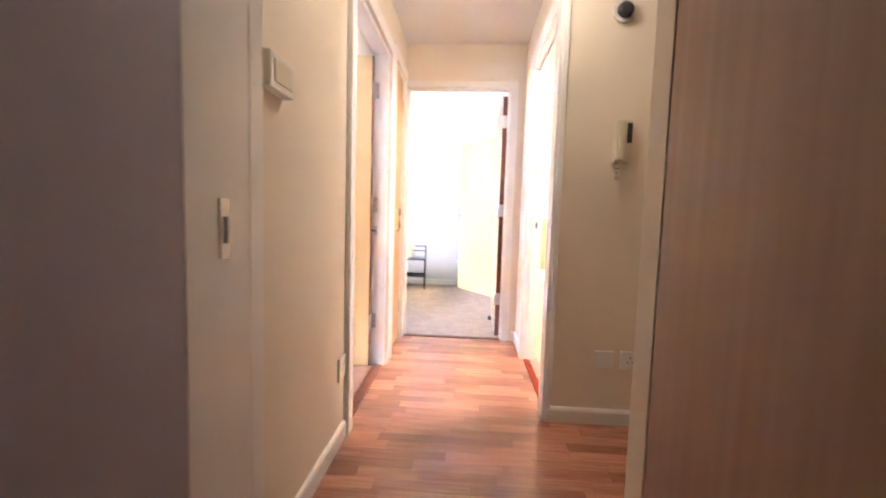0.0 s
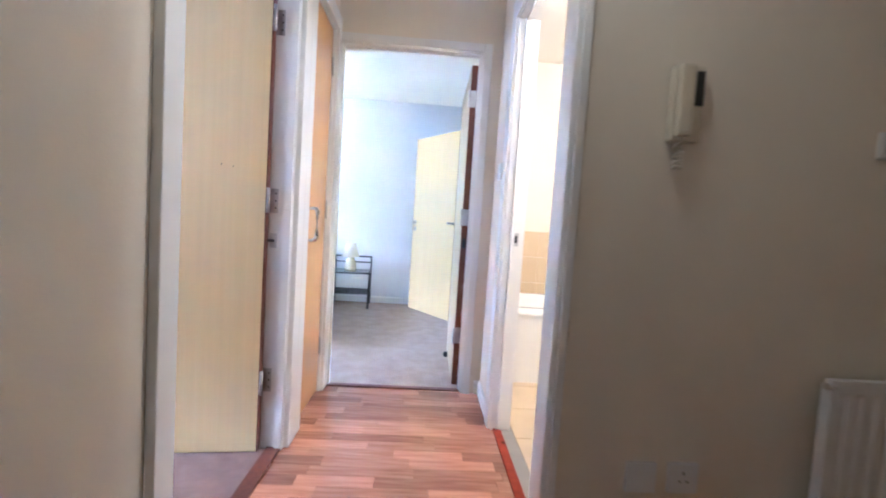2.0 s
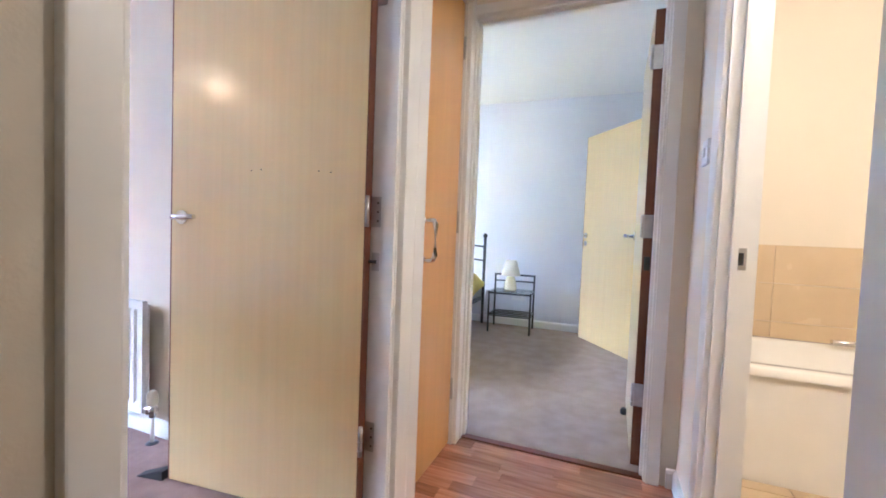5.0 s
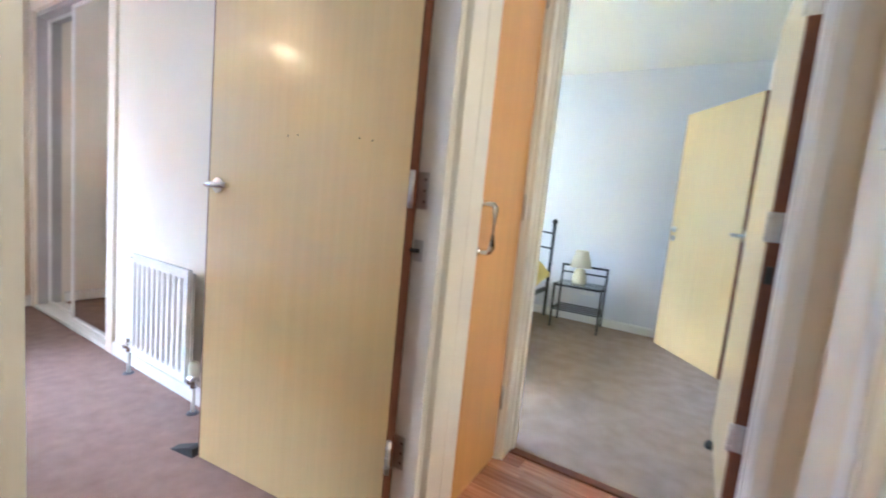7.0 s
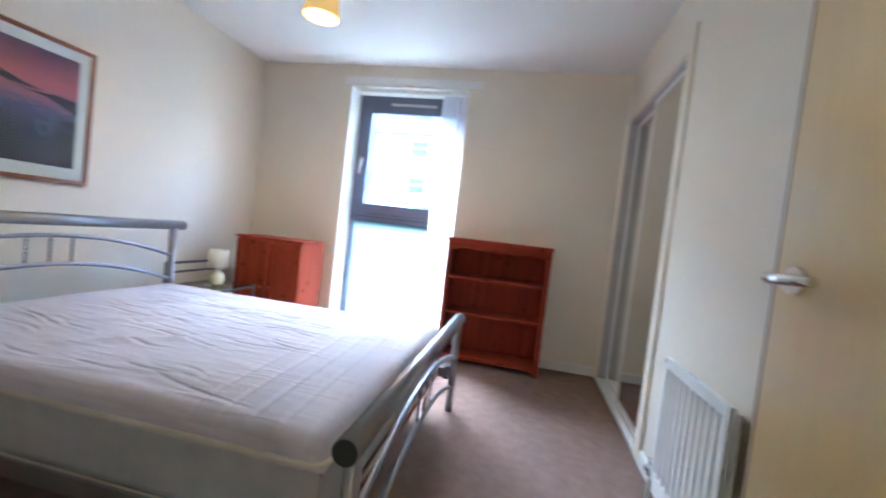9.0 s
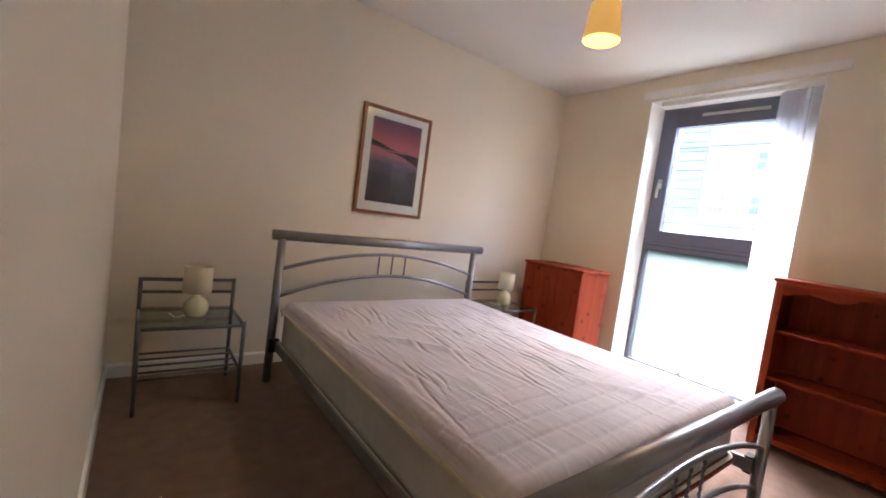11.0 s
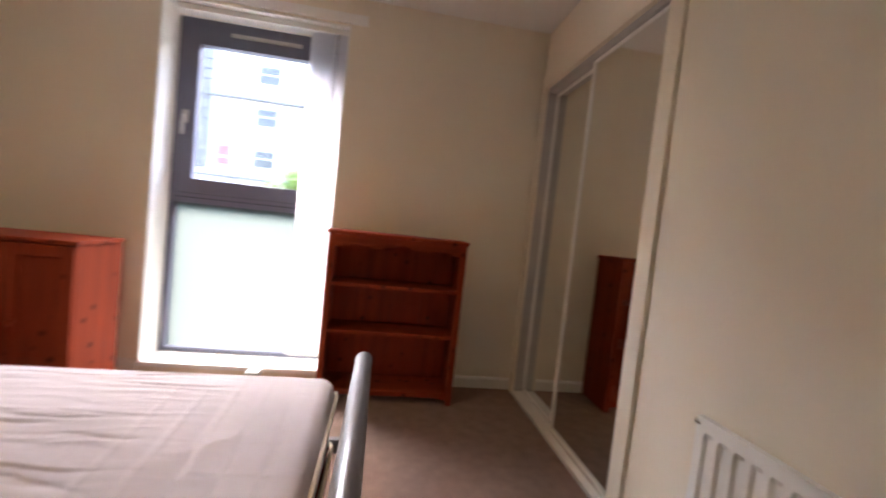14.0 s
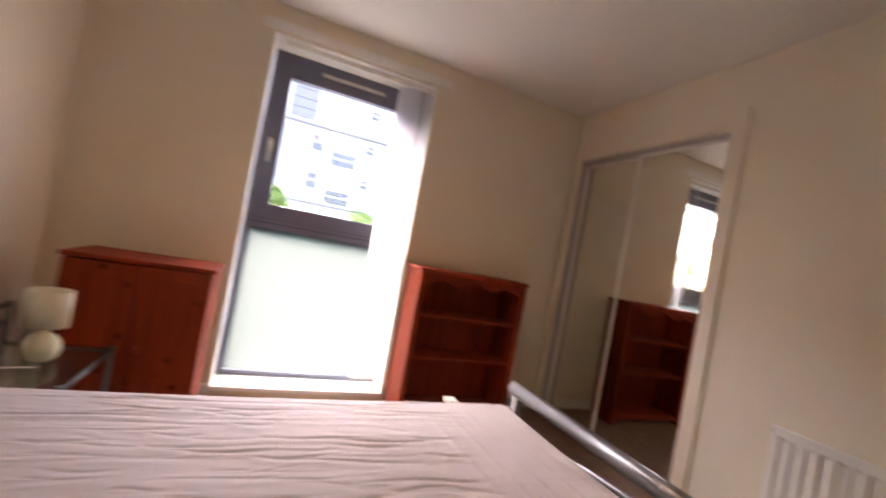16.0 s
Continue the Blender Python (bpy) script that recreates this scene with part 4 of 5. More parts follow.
def puff(x, y):
    """Height of the cover: sagging middle, long creases along the bed and quilting at the foot."""
    u, v = (x / MX), (y - MY0) / (MY1 - MY0)
    edge = max(abs(u), abs(2 * v - 1))
    d = 0.008 * noise.noise((x * 2.2, y * 1.2, 1.0)) + 0.012 * (1 - edge ** 4)
    for cx, cy, half, lean, deep, ph in CREASES:
        s = (y - cy) / half
        if -1 < s < 1:
            off = x - cx - lean * (y - cy) - 0.006 * math.sin(3 * s + ph)
            if -0.05 < off < 0.05:
                fade = (1 - s * s)
                if abs(off) < 0.007:
                    d -= deep * fade * (0.5 + 0.5 * math.cos(math.pi * off / 0.007))
                elif off > 0:
                    d += 0.5 * deep * fade * max(0.0, 1 - abs(off - 0.024) / 0.02)
    for cx, cy, deep in ((0.35, 0.75, 0.012), (0.1, 0.55, 0.008), (-0.2, 1.45, 0.008)):
        off = (x - cx) * 0.75 + (y - cy) * 0.66
        along = -(x - cx) * 0.66 + (y - cy) * 0.75
        if abs(along) < 0.25 and abs(off) < 0.05:
            d += deep * (1 - abs(off) / 0.05) * (1 - (along / 0.25) ** 2)
    if y > 1.15:
        d -= 0.0045 * max(0.0, math.cos(2 * math.pi * (y - 0.05 * x) / 0.085)) ** 8 * min(1.0, (y - 1.15) / 0.3) * min(1.0, (x + 0.7) / 0.5)
    d += 0.0012 * noise.noise((x * 30, y * 7, 5.1))
    rr = 0.05
    for q in ((MX - abs(x)), (y - MY0), (MY1 - y)):
        if q < rr:
            d -= rr - math.sqrt(max(0, rr * rr - (rr - q) ** 2))
    return d


g = [[bm.verts.new((-MX + 2 * MX * i / nx, MY0 + (MY1 - MY0) * j / ny, MH + puff(-MX + 2 * MX * i / nx, MY0 + (MY1 - MY0) * j / ny))) for i in range(nx + 1)] for j in range(ny + 1)]
for j in range(ny):
    for i in range(nx):
        bm.faces.new((g[j][i], g[j][i + 1], g[j + 1][i + 1], g[j + 1][i])).smooth = True
loop = g[0][:] + [r[-1] for r in g[1:]] + g[-1][-2::-1] + [r[0] for r in g[-2:0:-1]]
prev = loop
for dz, grow in ((0.215 - 0.012, 0.012), (0.19, 0.014)):
    cur = []
    for v in loop:
        sx = grow if v.co.x > MX - 0.001 else (-grow if v.co.x < -MX + 0.001 else 0)
        sy = grow if v.co.y > MY1 - 0.001 else (-grow if v.co.y < MY0 + 0.001 else 0)
        cur.append(bm.verts.new((v.co.x + sx * 0.7, v.co.y + sy * 0.7, dz + 0.006 * noise.noise((v.co.x * 5, v.co.y * 5, dz)))))
    for k in range(len(loop)):
        bm.faces.new((prev[k], prev[(k + 1) % len(loop)], cur[(k + 1) % len(loop)], cur[k])).smooth = True
    prev = cur
part("cover", bm, SHEET, mat_, "creased pinkish-white mattress cover")
part("core", boxes((-MX + 0.004, MX - 0.004, MY0 + 0.004, MY1 - 0.004, 0.0, 0.205), bevel=0.03), MATTRESS, mat_, "grey-white quilted mattress side")
for z in (0.20, 0.012):
    r = 0.035
    pts = []
    for cx, cy, s in ((MX - r, MY0 + r, -90), (MX - r, MY1 - r, 0), (-MX + r, MY1 - r, 90), (-MX + r, MY0 + r, 180)):
        for k in range(5):
            t = radians(s + 22.5 * k)
            pts.append((cx + (r + 0.008) * math.cos(t), cy + (r + 0.008) * math.sin(t), z))
    pts.append(pts[0])
    part("piping", tubes((pts, 0.008), seg=8), PIPING, mat_)


strap = part("strap", boxes((-0.715, -0.66, 1.39, 1.44, 0.255, 0.275), bevel=0.006), PLASTIC, mat_, "small white strap on the mattress edge")


# ---- night tables and lamps ----
def night_table(m, wdt, dep, ztop, zback, metal, label, category="night table"):
    root = thing("night_table", m, label, category, "night tables")
    h = wdt / 2
    for sx in (-1, 1):
        part("leg", tubes(([(sx * h, dep, 0), (sx * h, dep, ztop)], 0.010), seg=10), metal, root)
        part("leg", tubes(([(sx * h, 0, 0), (sx * h, 0, zback)], 0.010), seg=10), metal, root)
        for z in (ztop - 0.02, 0.17):
            part("side_bar", tubes(([(sx * h, 0, z), (sx * h, dep, z)], 0.008), seg=8), metal, root)
    part("top_bar", tubes(([(-h, 0, zback - 0.01), (h, 0, zback - 0.01)], 0.010), seg=10), metal, root)
    part("back_bar", tubes(([(-h, 0, (zback + ztop) / 2), (h, 0, (zback + ztop) / 2)], 0.008), seg=8), metal, root)
    for y in (0, dep):
        part("cross_bar", tubes(([(-h, y, ztop - 0.02), (h, y, ztop - 0.02)], 0.009), seg=8), metal, root)
    for k in range(5):
        y = dep * k / 4
        part("shelf_bar", tubes(([(-h, y, 0.17), (h, y, 0.17)], 0.006), seg=8), metal, root)
    part("glass_shelf", boxes((-h + 0.004, h - 0.004, 0.012, dep + 0.004, ztop - 0.010, ztop - 0.003), bevel=0.001), SHELFGLASS, root, "smoked glass table top")
    return root


night_table(pose(-0.987, -0.345, 0), 0.44, 0.36, 0.43, 0.585, GREYTUBE, "grey metal night table with glass top beside the bed")
night_table(pose(-3.185, -0.30, 0), 0.47, 0.36, 0.455, 0.61, GREYTUBE, "grey metal night table with glass top by the cabinet")
night_table(pose(-0.815, 5.955, 0, 0, 0, 184), 0.42, 0.335, 0.42, 0.575, BLACKTUBE, "black metal night table with slatted lower shelf")


def ball_lamp(m, label):
    root = thing("table_lamp", m, label, "lamp", "bedside lamps")
    bm = bmesh.new()
    lathe(bm, ((0.036, 0.0), (0.048, 0.012), (0.058, 0.040), (0.055, 0.068), (0.038, 0.092), (0.020, 0.104), (0.014, 0.118)), 24)
    part("base", bm, CERAMIC, root, "cream ceramic ball base")
    bm = bmesh.new()
    lathe(bm, ((0.062, 0.128), (0.066, 0.128), (0.065, 0.262), (0.061, 0.262), (0.062, 0.129)), 28, close=False)
    part("shade", bm, SHADE, root, "cream fabric drum shade")
    part("bulb_holder", tubes(([(0, 0, 0.115), (0, 0, 0.165)], 0.012)), PLASTIC, root)
    part("flex", tubes(([(0.045, 0.0, 0.006), (0.09, 0.03, 0.004), (0.11, -0.06, 0.004)], 0.003), seg=6), PLASTIC, root)
    return root


ball_lamp(pose(-3.20, -0.098, 0.453), "cream ceramic ball lamp with drum shade on glass")
ball_lamp(pose(-1.0, -0.125, 0.428), "cream ceramic ball lamp with drum shade on glass")
nl = thing("table_lamp", pose(-0.825, 5.79, 0.418), "pale yellow jug lamp with cone shade", "lamp", "bedside lamps")
bm = bmesh.new()
lathe(bm, ((0.062, 0.0), (0.068, 0.02), (0.060, 0.09), (0.045, 0.13), (0.03, 0.15), (0.015, 0.165)), 24)
part("base", bm, CERAMIC, nl, "pale yellow ceramic jug base")
bm = bmesh.new()
lathe(bm, ((0.096, 0.155), (0.100, 0.155), (0.056, 0.315), (0.052, 0.315), (0.096, 0.157)), 28, close=False)
part("shade", bm, SHADE, nl, "cream cone shade")
part("bulb_holder", tubes(([(0, 0, 0.16), (0, 0, 0.22)], 0.012)), PLASTIC, nl)

# ---- bookcase and cabinet ----
bk = thing("bookcase", pose(-4.05, 1.505, 0), "empty red-stained pine bookcase with scalloped valance", "bookcase")
BW, BD, BH = 0.831, 0.303, 1.005
part("side", boxes((0.0, BD - 0.012, 0.012, 0.034, 0.0, BH - 0.022), bevel=0.002), PINE, bk)
part("side", boxes((0.0, BD - 0.012, BW - 0.034, BW - 0.012, 0.0, BH - 0.022), bevel=0.002), PINE, bk)
part("top", boxes((0.0, BD + 0.012, 0.0, BW, BH - 0.022, BH), bevel=0.006), PINE_SIDE, bk)
for z in (0.05, 0.398, 0.68):
    part("shelf", boxes((0.006, BD - 0.03, 0.034, BW - 0.034, z, z + 0.02), bevel=0.002), PINE_SIDE, bk)
part("back_panel", boxes((0.0, 0.003, 0.034, BW - 0.034, 0.05, BH - 0.022)), PINE, bk)
for k in range(8):
    y0 = 0.034 + k * (BW - 0.068) / 8
    part("back_board", boxes((0.003, 0.009, y0 + 0.0008, y0 + (BW - 0.068) / 8 - 0.0008, 0.05, BH - 0.022)), PINE, bk)
for y0, y1 in ((0.010, 0.048), (BW - 0.048, BW - 0.010)):
    part("stile", boxes((BD - 0.012, BD + 0.002, y0, y1, 0.0, BH - 0.022), bevel=0.002), PINE, bk)
pts = [(0.048, BH - 0.023), (BW - 0.048, BH - 0.023)]
n = 36
for k in range(n + 1):
    u = 1 - k / n
    wave = 0.5 - 0.5 * math.cos(2 * math.pi * 3 * u)
    pts.append((0.048 + (BW - 0.096) * u, BH - 0.095 + 0.028 * wave + (0.02 if 0.33 < u < 0.67 else 0.0) * math.sin((u - 0.33) / 0.34 * math.pi)))
bm = bmesh.new()
slab(bm, pts, 0, BD - 0.012, BD)
part("valance", bm, PINE_SIDE, bk, "scalloped top rail")
pts = [(0.048, 0.074), (0.048, 0.03), (0.12, 0.045), (BW - 0.12, 0.045), (BW - 0.048, 0.03), (BW - 0.048, 0.074)]
bm = bmesh.new()
slab(bm, pts, 0, BD - 0.012, BD)
part("plinth", bm, PINE_SIDE, bk)

cb = thing("pine_cabinet", pose(-3.90, -0.225, 0), "red-stained pine two-door cabinet by the window", "cabinet")
CW, CD, CH = 0.613, 0.35, 0.828
part("side", boxes((0.0, CD, 0.012, 0.032, 0.0, CH - 0.022), bevel=0.002), PINE, cb)
part("side", boxes((0.0, CD, CW - 0.032, CW - 0.012, 0.0, CH - 0.022), bevel=0.002), PINE, cb)
part("top", boxes((0.0, CD + 0.025, 0.0, CW, CH - 0.022, CH), bevel=0.006), PINE_SIDE, cb)
part("back", boxes((0.0, 0.006, 0.032, CW - 0.032, 0.03, CH - 0.022)), PINE, cb)
part("floor_board", boxes((0.006, CD, 0.032, CW - 0.032, 0.06, 0.08)), PINE_SIDE, cb)
part("plinth", boxes((CD - 0.03, CD - 0.015, 0.032, CW - 0.032, 0.0, 0.06)), PINE_SIDE, cb)
for y0, y1, ky in ((0.014, CW / 2 - 0.002, CW / 2 - 0.045), (CW / 2 + 0.002, CW - 0.014, CW / 2 + 0.045)):
    dd = part("door", boxes((CD + 0.001, CD + 0.012, y0 + 0.05, y1 - 0.05, 0.12, CH - 0.08)), PINE, cb, "panelled pine door")
    for r in ((y0, y0 + 0.055, 0.07, CH - 0.028), (y1 - 0.055, y1, 0.07, CH - 0.028), (y0 + 0.055, y1 - 0.055, 0.07, 0.125), (y0 + 0.055, y1 - 0.055, CH - 0.085, CH - 0.028)):
        part("rail", boxes((CD + 0.001, CD + 0.020, r[0], r[1], r[2], r[3]), bevel=0.002), PINE, dd)
    kb = bmesh.new()
    tube(kb, [(CD + 0.02, ky, 0.42), (CD + 0.032, ky, 0.42), (CD + 0.040, ky, 0.42), (CD + 0.048, ky, 0.42)], [0.008, 0.010, 0.018, 0.012], 14)
    part("knob", kb, PINE_SIDE, dd, "turned pine knob")

# ---- framed print ----
pc = thing("framed_picture", pose(-2.235, BED_S, 1.445), "framed sunset seascape print with white mount", "picture")
PW, PH = 0.285, 0.385
part("backing", boxes((-PW + 0.01, PW - 0.01, 0.0, 0.010, -PH + 0.01, PH - 0.01)), MOUNT, pc)
for r in ((-PW, -PW + 0.024, -PH, PH), (PW - 0.024, PW, -PH, PH), (-PW + 0.024, PW - 0.024, -PH, -PH + 0.024), (-PW + 0.024, PW - 0.024, PH - 0.024, PH)):
    part("frame", boxes((r[0], r[1], 0.0, 0.022, r[2], r[3]), bevel=0.003), WOODFRAME, pc, "brown wooden frame bar")
part("glazing", boxes((-PW + 0.022, PW - 0.022, 0.0165, 0.0185, -PH + 0.022, PH - 0.022)), GLASS, pc, "clear picture glass")
part("mount", boxes((-PW + 0.024, PW - 0.024, 0.010, 0.0125, -PH + 0.024, PH - 0.024)), MOUNT, pc, "white card mount")


def print_material():
    m, n, l, b = principled("sunset_print")
    tc = n.new("ShaderNodeTexCoord")
    sep = n.new("ShaderNodeSeparateXYZ")
    l.new(tc.outputs["Generated"], sep.inputs[0])
    nz = n.new("ShaderNodeTexNoise")
    nz.inputs["Scale"].default_value, nz.inputs["Detail"].default_value = 9.0, 8.0
    mp = n.new("ShaderNodeMapping")
    mp.inputs["Scale"].default_value = (2.0, 1.0, 6.0)
    l.new(tc.outputs["Object"], mp.inputs["Vector"])
    l.new(mp.outputs["Vector"], nz.inputs["Vector"])
    ad = n.new("ShaderNodeMath")
    ad.operation = "MULTIPLY_ADD"
    ad.inputs[1].default_value, ad.inputs[2].default_value = 0.22, -0.11
    l.new(nz.outputs["Fac"], ad.inputs[0])
    sm = n.new("ShaderNodeMath")
    l.new(sep.outputs["Z"], sm.inputs[0])
    l.new(ad.outputs[0], sm.inputs[1])
    r = n.new("ShaderNodeValToRGB")
    e = r.color_ramp.elements
    e[0].position, e[0].color = 0.0, (0.012, 0.010, 0.022, 1)
    e[1].position, e[1].color = 1.0, (0.12, 0.055, 0.13, 1)
    for p, c in ((0.30, (0.030, 0.028, 0.060)), (0.48, (0.10, 0.085, 0.17)), (0.58, (0.36, 0.13, 0.17)), (0.70, (0.52, 0.12, 0.13)), (0.82, (0.36, 0.085, 0.115))):
        x = e.new(p)
        x.color = (*c, 1)
    l.new(sm.outputs[0], r.inputs["Fac"])
    l.new(r.outputs["Color"], b.inputs["Base Color"])
    b.inputs["Roughness"].default_value = 0.35
    return m


PRINT = print_material()
IW, IZ0, IZ1 = 0.205, -0.296, 0.306
img = part("print", boxes((-IW, IW, 0.0125, 0.0135, IZ0, IZ1)), PRINT, pc, "sunset sea print in red and blue")
SILH = surface("dark_headland_ink", (0.012, 0.010, 0.018), (0.03, 0.024, 0.04), 0.4, bump=0.0)
for outline in (((-0.19, 0.005), (-0.19, 0.072), (-0.14, 0.078), (-0.08, 0.083), (-0.04, 0.076), (0.03, 0.072), (0.12, 0.088), (0.12, 0.084), (0.02, 0.066), (-0.05, 0.058), (-0.11, 0.035)),
                ((-0.19, -0.04), (-0.16, -0.030), (-0.12, -0.040), (-0.11, -0.055), (-0.14, -0.068), (-0.19, -0.075)),
                ((-0.19, -0.16), (-0.19, -0.085), (-0.13, -0.09), (-0.09, -0.12), (-0.04, -0.16)),
                ((0.19, -0.275), (0.19, -0.19), (0.06, -0.17), (-0.06, -0.155), (-0.19, -0.17), (-0.19, -0.275))):
    bm = bmesh.new()
    slab(bm, [(1.078 * u, 1.078 * v) for u, v in outline], 1, 0.0136, 0.0140)
    part("headland", bm, SILH, img, "dark headland in the print")
bm = bmesh.new()
slab(bm, ((0.205, 0.105), (0.205, 0.150), (0.12, 0.128), (0.04, 0.104), (-0.03, 0.092), (-0.03, 0.088), (0.06, 0.090)), 1, 0.0136, 0.0140)
part("far_hill", bm, SILH, img, "dark far hill in the print")
BOAT = surface("pale_boat_ink", (0.20, 0.17, 0.20), (0.30, 0.26, 0.29), 0.5, bump=0.0)
hull = []
for k in range(21):
    t = math.pi * k / 20
    hull.append((-0.045 - 0.035 * math.cos(t) - 0.012 * math.sin(t), 0.0144, -0.035 - 0.10 * math.sin(t) + 0.02 * math.cos(t)))
part("boat", tubes((hull, 0.0022), seg=5), BOAT, img, "pale rowing boat outline")
part("boat", tubes(([(-0.015, 0.0144, -0.07), (-0.078, 0.0144, -0.082)], 0.002), seg=5), BOAT, img)
# ---- pendant ----
pd = thing("pendant_lamp", pose(-2.60, 0.893, CEIL_B), "lit amber drum pendant shade near the ceiling", "pendant lamp")
bm = bmesh.new()
lathe(bm, ((0.05, 0.0), (0.05, -0.012), (0.015, -0.03)), 20)
part("ceiling_rose", bm, PLASTIC, pd)
part("cord", tubes(([(0, 0, -0.02), (0, 0, -0.2)], 0.004), seg=8), PLASTIC, pd)
bm = bmesh.new()
lathe(bm, ((0.092, -0.34), (0.095, -0.34), (0.074, -0.155), (0.071, -0.155), (0.092, -0.338)), 32, close=False)
part("shade", bm, LITSHADE, pd, "glowing amber fabric shade")

# ---- second bedroom ----
b2 = thing("single_bed", pose(-1.165, 0, 0), "black metal bed with yellow bedding", "bed")
HB = 5.95
for x in (0.0, -1.4):
    part("post", tubes(([(x, HB, 0.0), (x, HB, 0.95)], 0.017), seg=12), BLACKTUBE, b2)
    bm = bmesh.new()
    lathe(bm, ((0.012, 0.945), (0.024, 0.965), (0.026, 0.98), (0.018, 0.998), (0.006, 1.006)), 16, (x, HB, 0))
    part("finial", bm, BLACKTUBE, b2)
for z0, z1 in ((0.855, 0.93), (0.70, 0.775)):
    pts = [(-1.4 * k / 20, HB, z0 + (z1 - z0) * (math.sin(math.pi * k / 20) ** 1.5)) for k in range(21)]
    part("head_bar", tubes((pts, 0.009), seg=8), BLACKTUBE, b2)
for k in range(1, 10):
    part("spindle", tubes(([(-0.14 * k, HB, 0.3), (-0.14 * k, HB, 0.70 + 0.07 * math.sin(math.pi * k / 10))], 0.006), seg=8), BLACKTUBE, b2)
for x in (-0.02, -1.38):
    part("side_rail", boxes((x - 0.012, x + 0.012, 4.1, HB, 0.26, 0.30)), BLACKTUBE, b2)
    part("leg", tubes(([(x, 4.1, 0.0), (x, 4.1, 0.3)], 0.016)), BLACKTUBE, b2)


def bedding(name, x0, x1, y0, y1, z0, z1, label):
    root = thing(name, pose((x0 + x1) / 2, (y0 + y1) / 2, z0), label, "bedding")
    bm = bmesh.new()
    bmesh.ops.create_cube(bm, size=1.0)
    bmesh.ops.subdivide_edges(bm, edges=bm.edges[:], cuts=14, use_grid_fill=True)
    for v in bm.verts:
        p = v.co * 2
        s = Vector([math.copysign(abs(c) ** 0.75, c) for c in p])
        k = 1 - 0.10 * (abs(s.x * s.y) + abs(s.x * s.z) + abs(s.y * s.z)) / 1.5
        q = Vector((s.x * (x1 - x0) / 2 * k, s.y * (y1 - y0) / 2 * k, (s.z * k + 1) * (z1 - z0) / 2))
        v.co = q + 0.02 * Vector((noise.noise(q * 6), noise.noise(q * 6 + Vector((5, 0, 0))), noise.noise(q * 7)))
    for f in bm.faces:
        f.smooth = True
    part("cloth", bm, YELLOW, root)


bedding("duvet", -2.60, -1.06, 4.15, 5.90, 0.30, 0.60, "yellow puffed duvet on the black bed")
w2 = thing("window_2", Matrix(), "white framed window of the second bedroom", "window", kind="structure")
for r in ((3.9, 3.95, 0.3, 2.25), (5.25, 5.3, 0.3, 2.25), (3.95, 5.25, 0.3, 0.35), (3.95, 5.25, 2.20, 2.25)):
    part("window_frame", boxes((-3.18, -3.12, *r)), ALU, w2)
# Tinted to cut the daylight in the second bedroom.
part("pane", boxes((-3.156, -3.146, 3.95, 5.25, 0.35, 2.20)), PANE2, w2, "glass pane with a dimming tint")

# ---- outside ----
structure("ground", boxes((-400, 300, -300, 300, -6.4, -6.0)), GROUND_GREY, "plain ground greyed for neutral bounce, far below the flat", "ground")
ap = thing("apartment_building", pose(-29, 0, -6), "pale rendered apartment block with grey cladding", "building")
part("wall", boxes((-8, 0, -26, 30, 0, 19)), RENDER, ap, "pale rendered facade")
part("roof", boxes((-8.2, 0.25, -26.2, 30.2, 19, 19.3)), CLAD, ap)
for y0, z0, y1, z1 in ((-1.48, 9.2, 0.08, 13.40), (0.18, 13.98, 1.75, 17.3), (-11.0, 9.2, -9.3, 17.0), (11.0, 9.2, 12.7, 13.45), (-18.0, 13.85, -16.4, 17.3)):
    z = z0
    while z < z1 - 0.2:
        part("cladding_panel", boxes((0.0, 0.12, y0, y1, z + 0.02, z + 0.58)), CLAD, ap, "grey cladding board")
        z += 0.6
for z in (8.75, 13.66):
    part("ledge", boxes((0.0, 0.22, -26, 30, z, z + 0.12)), CLAD, ap, "grey ledge line")
for y0, z0 in ((-2.36, 9.68), (-8.8, 9.55), (13.2, 9.55)):
    wi = part("window", boxes((0.0, 0.05, y0, y0 + 0.80, z0, z0 + 1.15)), REDPANEL, ap, "window with dark red panel")
    part("window_bar", boxes((0.051, 0.10, y0, y0 + 0.80, z0 + 0.42, z0 + 0.54)), RENDER, wi)
for y0, zs, wdt, hgt in ((5.18, (10.40, 12.72, 15.07), 0.60, 0.55), (1.80, (9.77, 12.2), 0.72, 0.97), (3.08, (9.0, 11.5), 1.6, 0.85), (-2.45, (15.75,), 0.9, 0.5), (7.0, (9.6, 12.2, 14.8), 1.2, 1.0), (-6.6, (9.6, 12.2, 14.8), 1.2, 1.0), (8.9, (9.6, 12.2, 14.8), 1.2, 1.0), (-14.0, (9.6, 12.2, 14.8), 1.2, 1.0)):
    for z in zs:
        wi = part("window", boxes((0.0, 0.05, y0, y0 + wdt, z, z + hgt)), FARGLASS, ap)
        part("window_bar", boxes((0.051, 0.10, y0, y0 + wdt, z + hgt * 0.5, z + hgt * 0.5 + 0.07)), RENDER, wi)


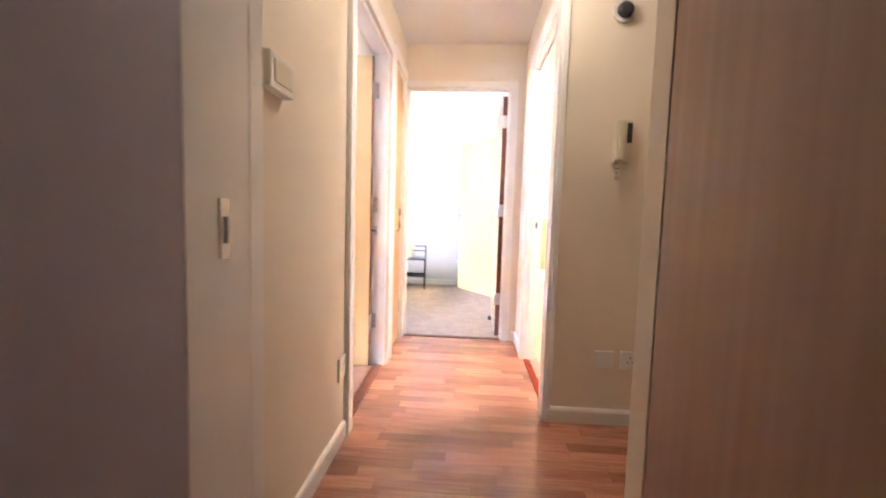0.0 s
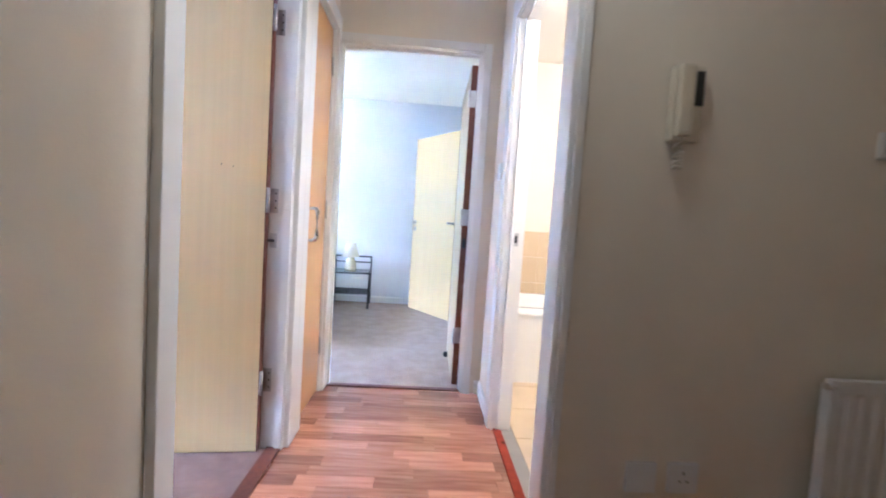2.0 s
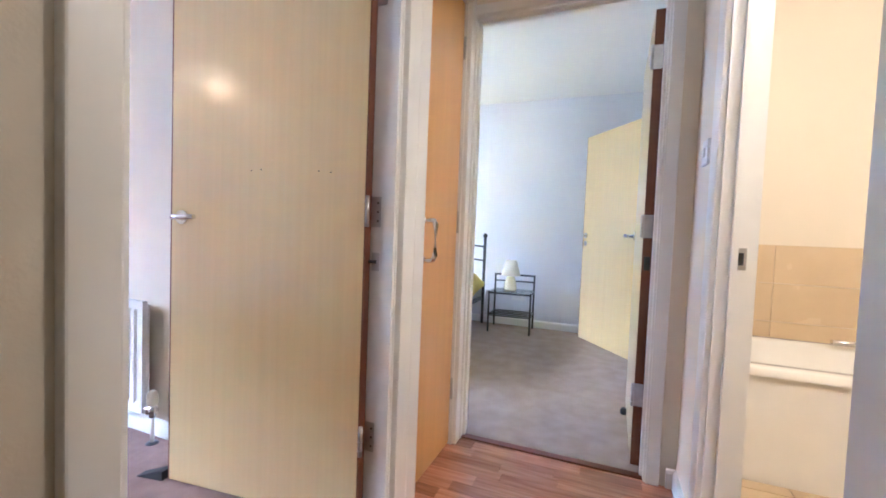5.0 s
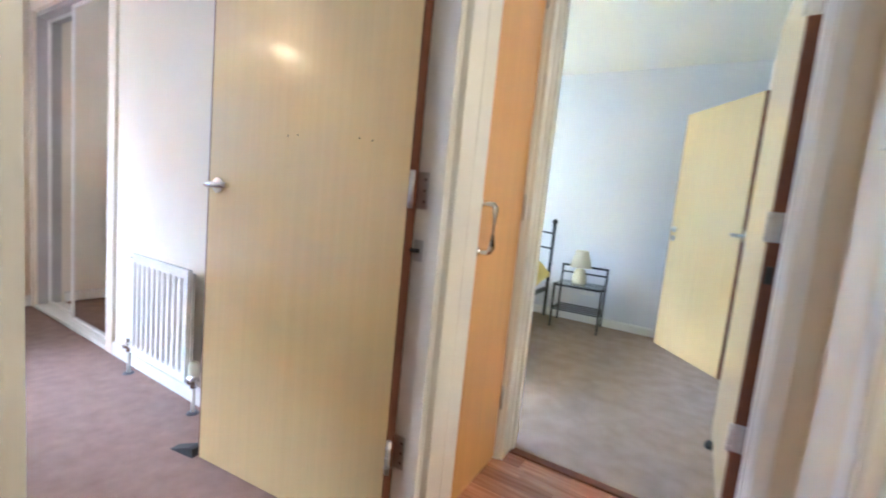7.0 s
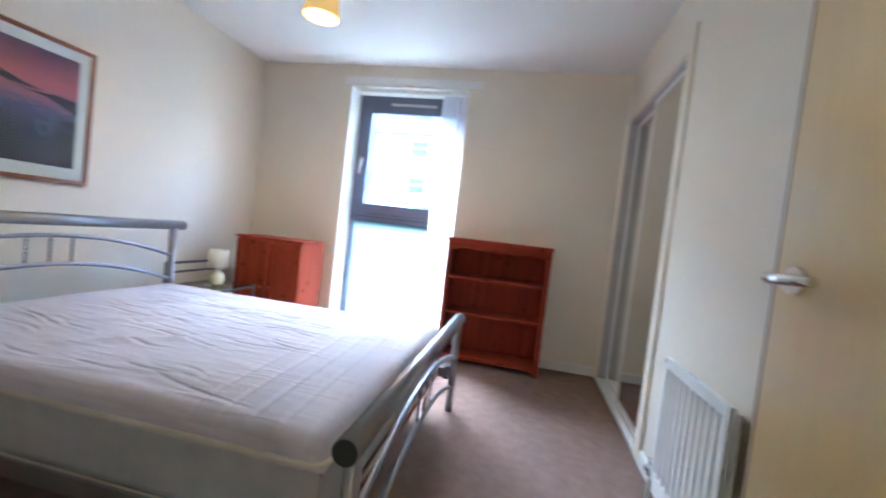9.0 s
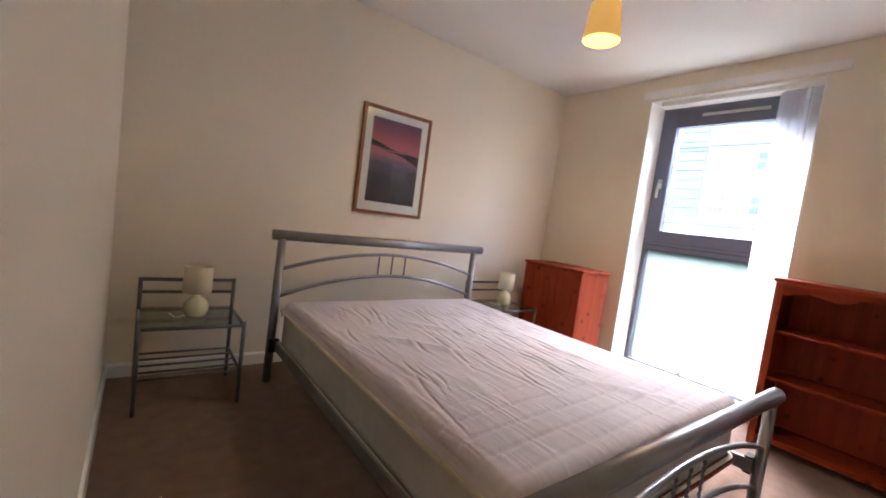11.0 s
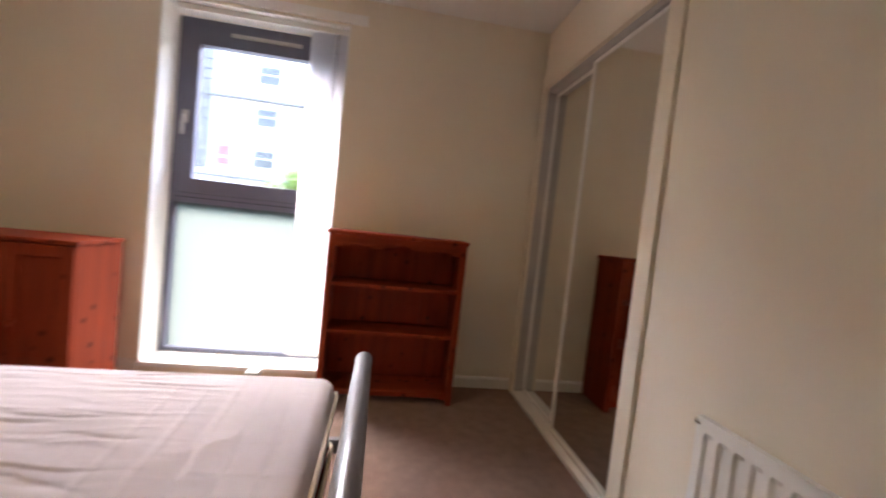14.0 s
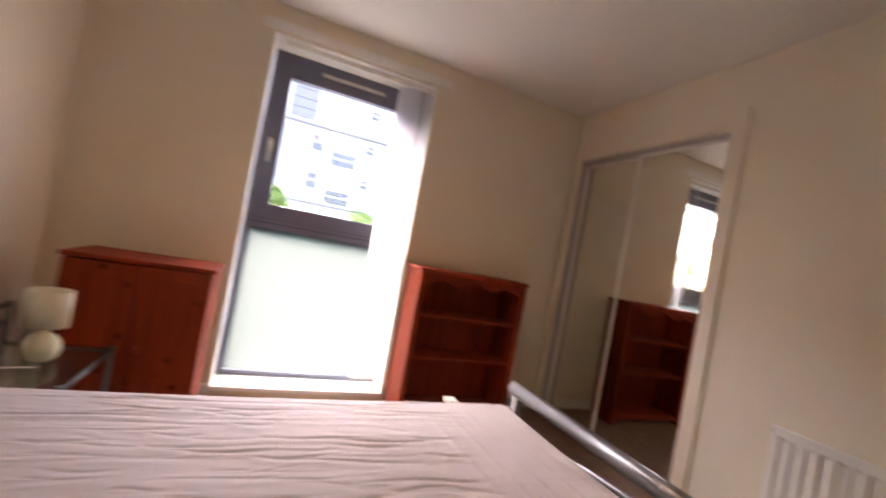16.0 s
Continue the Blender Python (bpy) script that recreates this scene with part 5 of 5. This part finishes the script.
def tree(m, height, spread, seed, label):
    rnd = random.Random(seed)
    root = thing("tree", m, label, "tree", "trees outside")
    bm = bmesh.new()
    tube(bm, [(0, 0, 0), (0.05, 0.03, height * 0.3), (0.0, 0.1, height * 0.62), (0.1, 0.1, height * 0.85)], [0.16, 0.12, 0.08, 0.03], 9)
    tips = []
    for k in range(9):
        t = rnd.uniform(0.35, 0.8)
        a_ = rnd.uniform(0, 6.28)
        tip = Vector((math.cos(a_) * spread * rnd.uniform(0.5, 0.9), math.sin(a_) * spread * rnd.uniform(0.5, 0.9), height * min(0.97, t + rnd.uniform(0.1, 0.25))))
        base = Vector((0, 0.05, height * t * 0.85))
        tube(bm, [base, base.lerp(tip, 0.5) + Vector((0, 0, 0.15)), tip], [0.05, 0.03, 0.01], 6)
        tips.append(tip)
    part("trunk", bm, BARK, root)
    verts, faces = [], []
    for c in tips + [Vector((0, 0, height * 0.95)), Vector((0.2, -0.2, height * 0.8))]:
        for k in range(230):
            d = Vector((rnd.gauss(0, 1), rnd.gauss(0, 1), rnd.gauss(0, 0.8)))
            p = c + d * spread * 0.24
            u = Vector((rnd.uniform(-1, 1), rnd.uniform(-1, 1), rnd.uniform(-1, 1))).normalized() * 0.11
            q = u.cross(Vector((rnd.uniform(-1, 1), rnd.uniform(-1, 1), rnd.uniform(-1, 1)))).normalized() * 0.06
            i = len(verts)
            verts += [p - u, p + q, p + u, p - q]
            faces.append((i, i + 1, i + 2, i + 3))
    me = bpy.data.meshes.new("crown")
    me.from_pydata([tuple(v) for v in verts], [], faces)
    me.materials.append(LEAF)
    cr = new("crown", me)
    cr.parent = root


tree(pose(-18, -1.3, -6), 9.1, 0.85, 3, "leafy green tree outside the window")
tree(pose(-18.5, -2.7, -6), 8.2, 0.8, 4, "leafy green tree outside the window")
tree(pose(-18, 0.28, -6), 8.5, 0.6, 5, "small yellowish-green tree outside the window")
tree(pose(-18, 3.65, -6), 8.1, 0.7, 12, "leafy green tree outside the window")
tree(pose(-14, -6.5, -6), 8.3, 2.0, 8, "leafy green tree outside the window")
tree(pose(-12, -9.3, -6), 12.4, 2.6, 9, "leafy green tree outside the window")

# ---- pieces of floors and walls ----
hall_floor = structure("floor_hall", boxes((HALL_W, NOOK_E + 0.08, 0.90, NOOK_Y + 0.06, -0.08, -0.004), (HALL_W - 0.03, HALL_E + 0.045, NOOK_Y + 0.06, END_Y + 0.045, -0.08, -0.004), (-0.50, 0.44, -1.3, 0.95, -0.08, -0.001)), PLANK, "reddish three-strip wood laminate hall floor", "floor")
rnd = random.Random(4)
cache = {}
PITCH = 0.066
row = 0
y = 0.952
while y < END_Y + 0.04:
    x_end = NOOK_E if y < NOOK_Y - 0.01 else HALL_E + 0.04
    x = HALL_W - (0.03 if y > D1S else 0.0)
    first = True
    while x < x_end - 0.02:
        ln = rnd.choice((0.24, 0.30, 0.36, 0.42, 0.48)) * (rnd.uniform(0.3, 1.0) if first else 1.0)
        ln = round(min(ln, x_end - x), 2)
        first = False
        if ln < 0.02:
            break
        if ln not in cache:
            cache[ln] = bpy.data.meshes.new("plank")
            bm = boxes((0.0003, ln - 0.0003, 0.0003, PITCH - 0.0003, -0.004, 0.0))
            bm.to_mesh(cache[ln])
            bm.free()
            cache[ln].materials.append(PLANK)
        p = new("plank", cache[ln])
        p.location = (x, y, 0.0)
        p.parent = hall_floor
        x += ln
    y += PITCH
    row += 1

bath_floor = bpy.data.objects["floor_bath"]
tile_me = bpy.data.meshes.new("tile")
bm = boxes((0.002, 0.328, 0.002, 0.328, -0.004, 0.0), bevel=0.001)
bm.to_mesh(tile_me)
bm.free()
tile_me.materials.append(VINYL)
for i in range(4):
    for j in range(5):
        t = new("tile", tile_me)
        t.location = (0.515 + 0.33 * i, 2.22 + 0.33 * j, 0.0)
        t.parent = bath_floor
bath_wall = bpy.data.objects["wall_bath_north"]
wt_me = bpy.data.meshes.new("tile")
bm = boxes((0.001, 0.439, -0.006, 0.0, 0.001, 0.2085), bevel=0.0015)
bm.to_mesh(wt_me)
bm.free()
wt_me.materials.append(TILE)
for i in range(3):
    for j in range(3):
        t = new("tile", wt_me)
        t.location = (0.512 + 0.44 * i, 4.29, 0.372 + 0.21 * j)
        t.parent = bath_wall
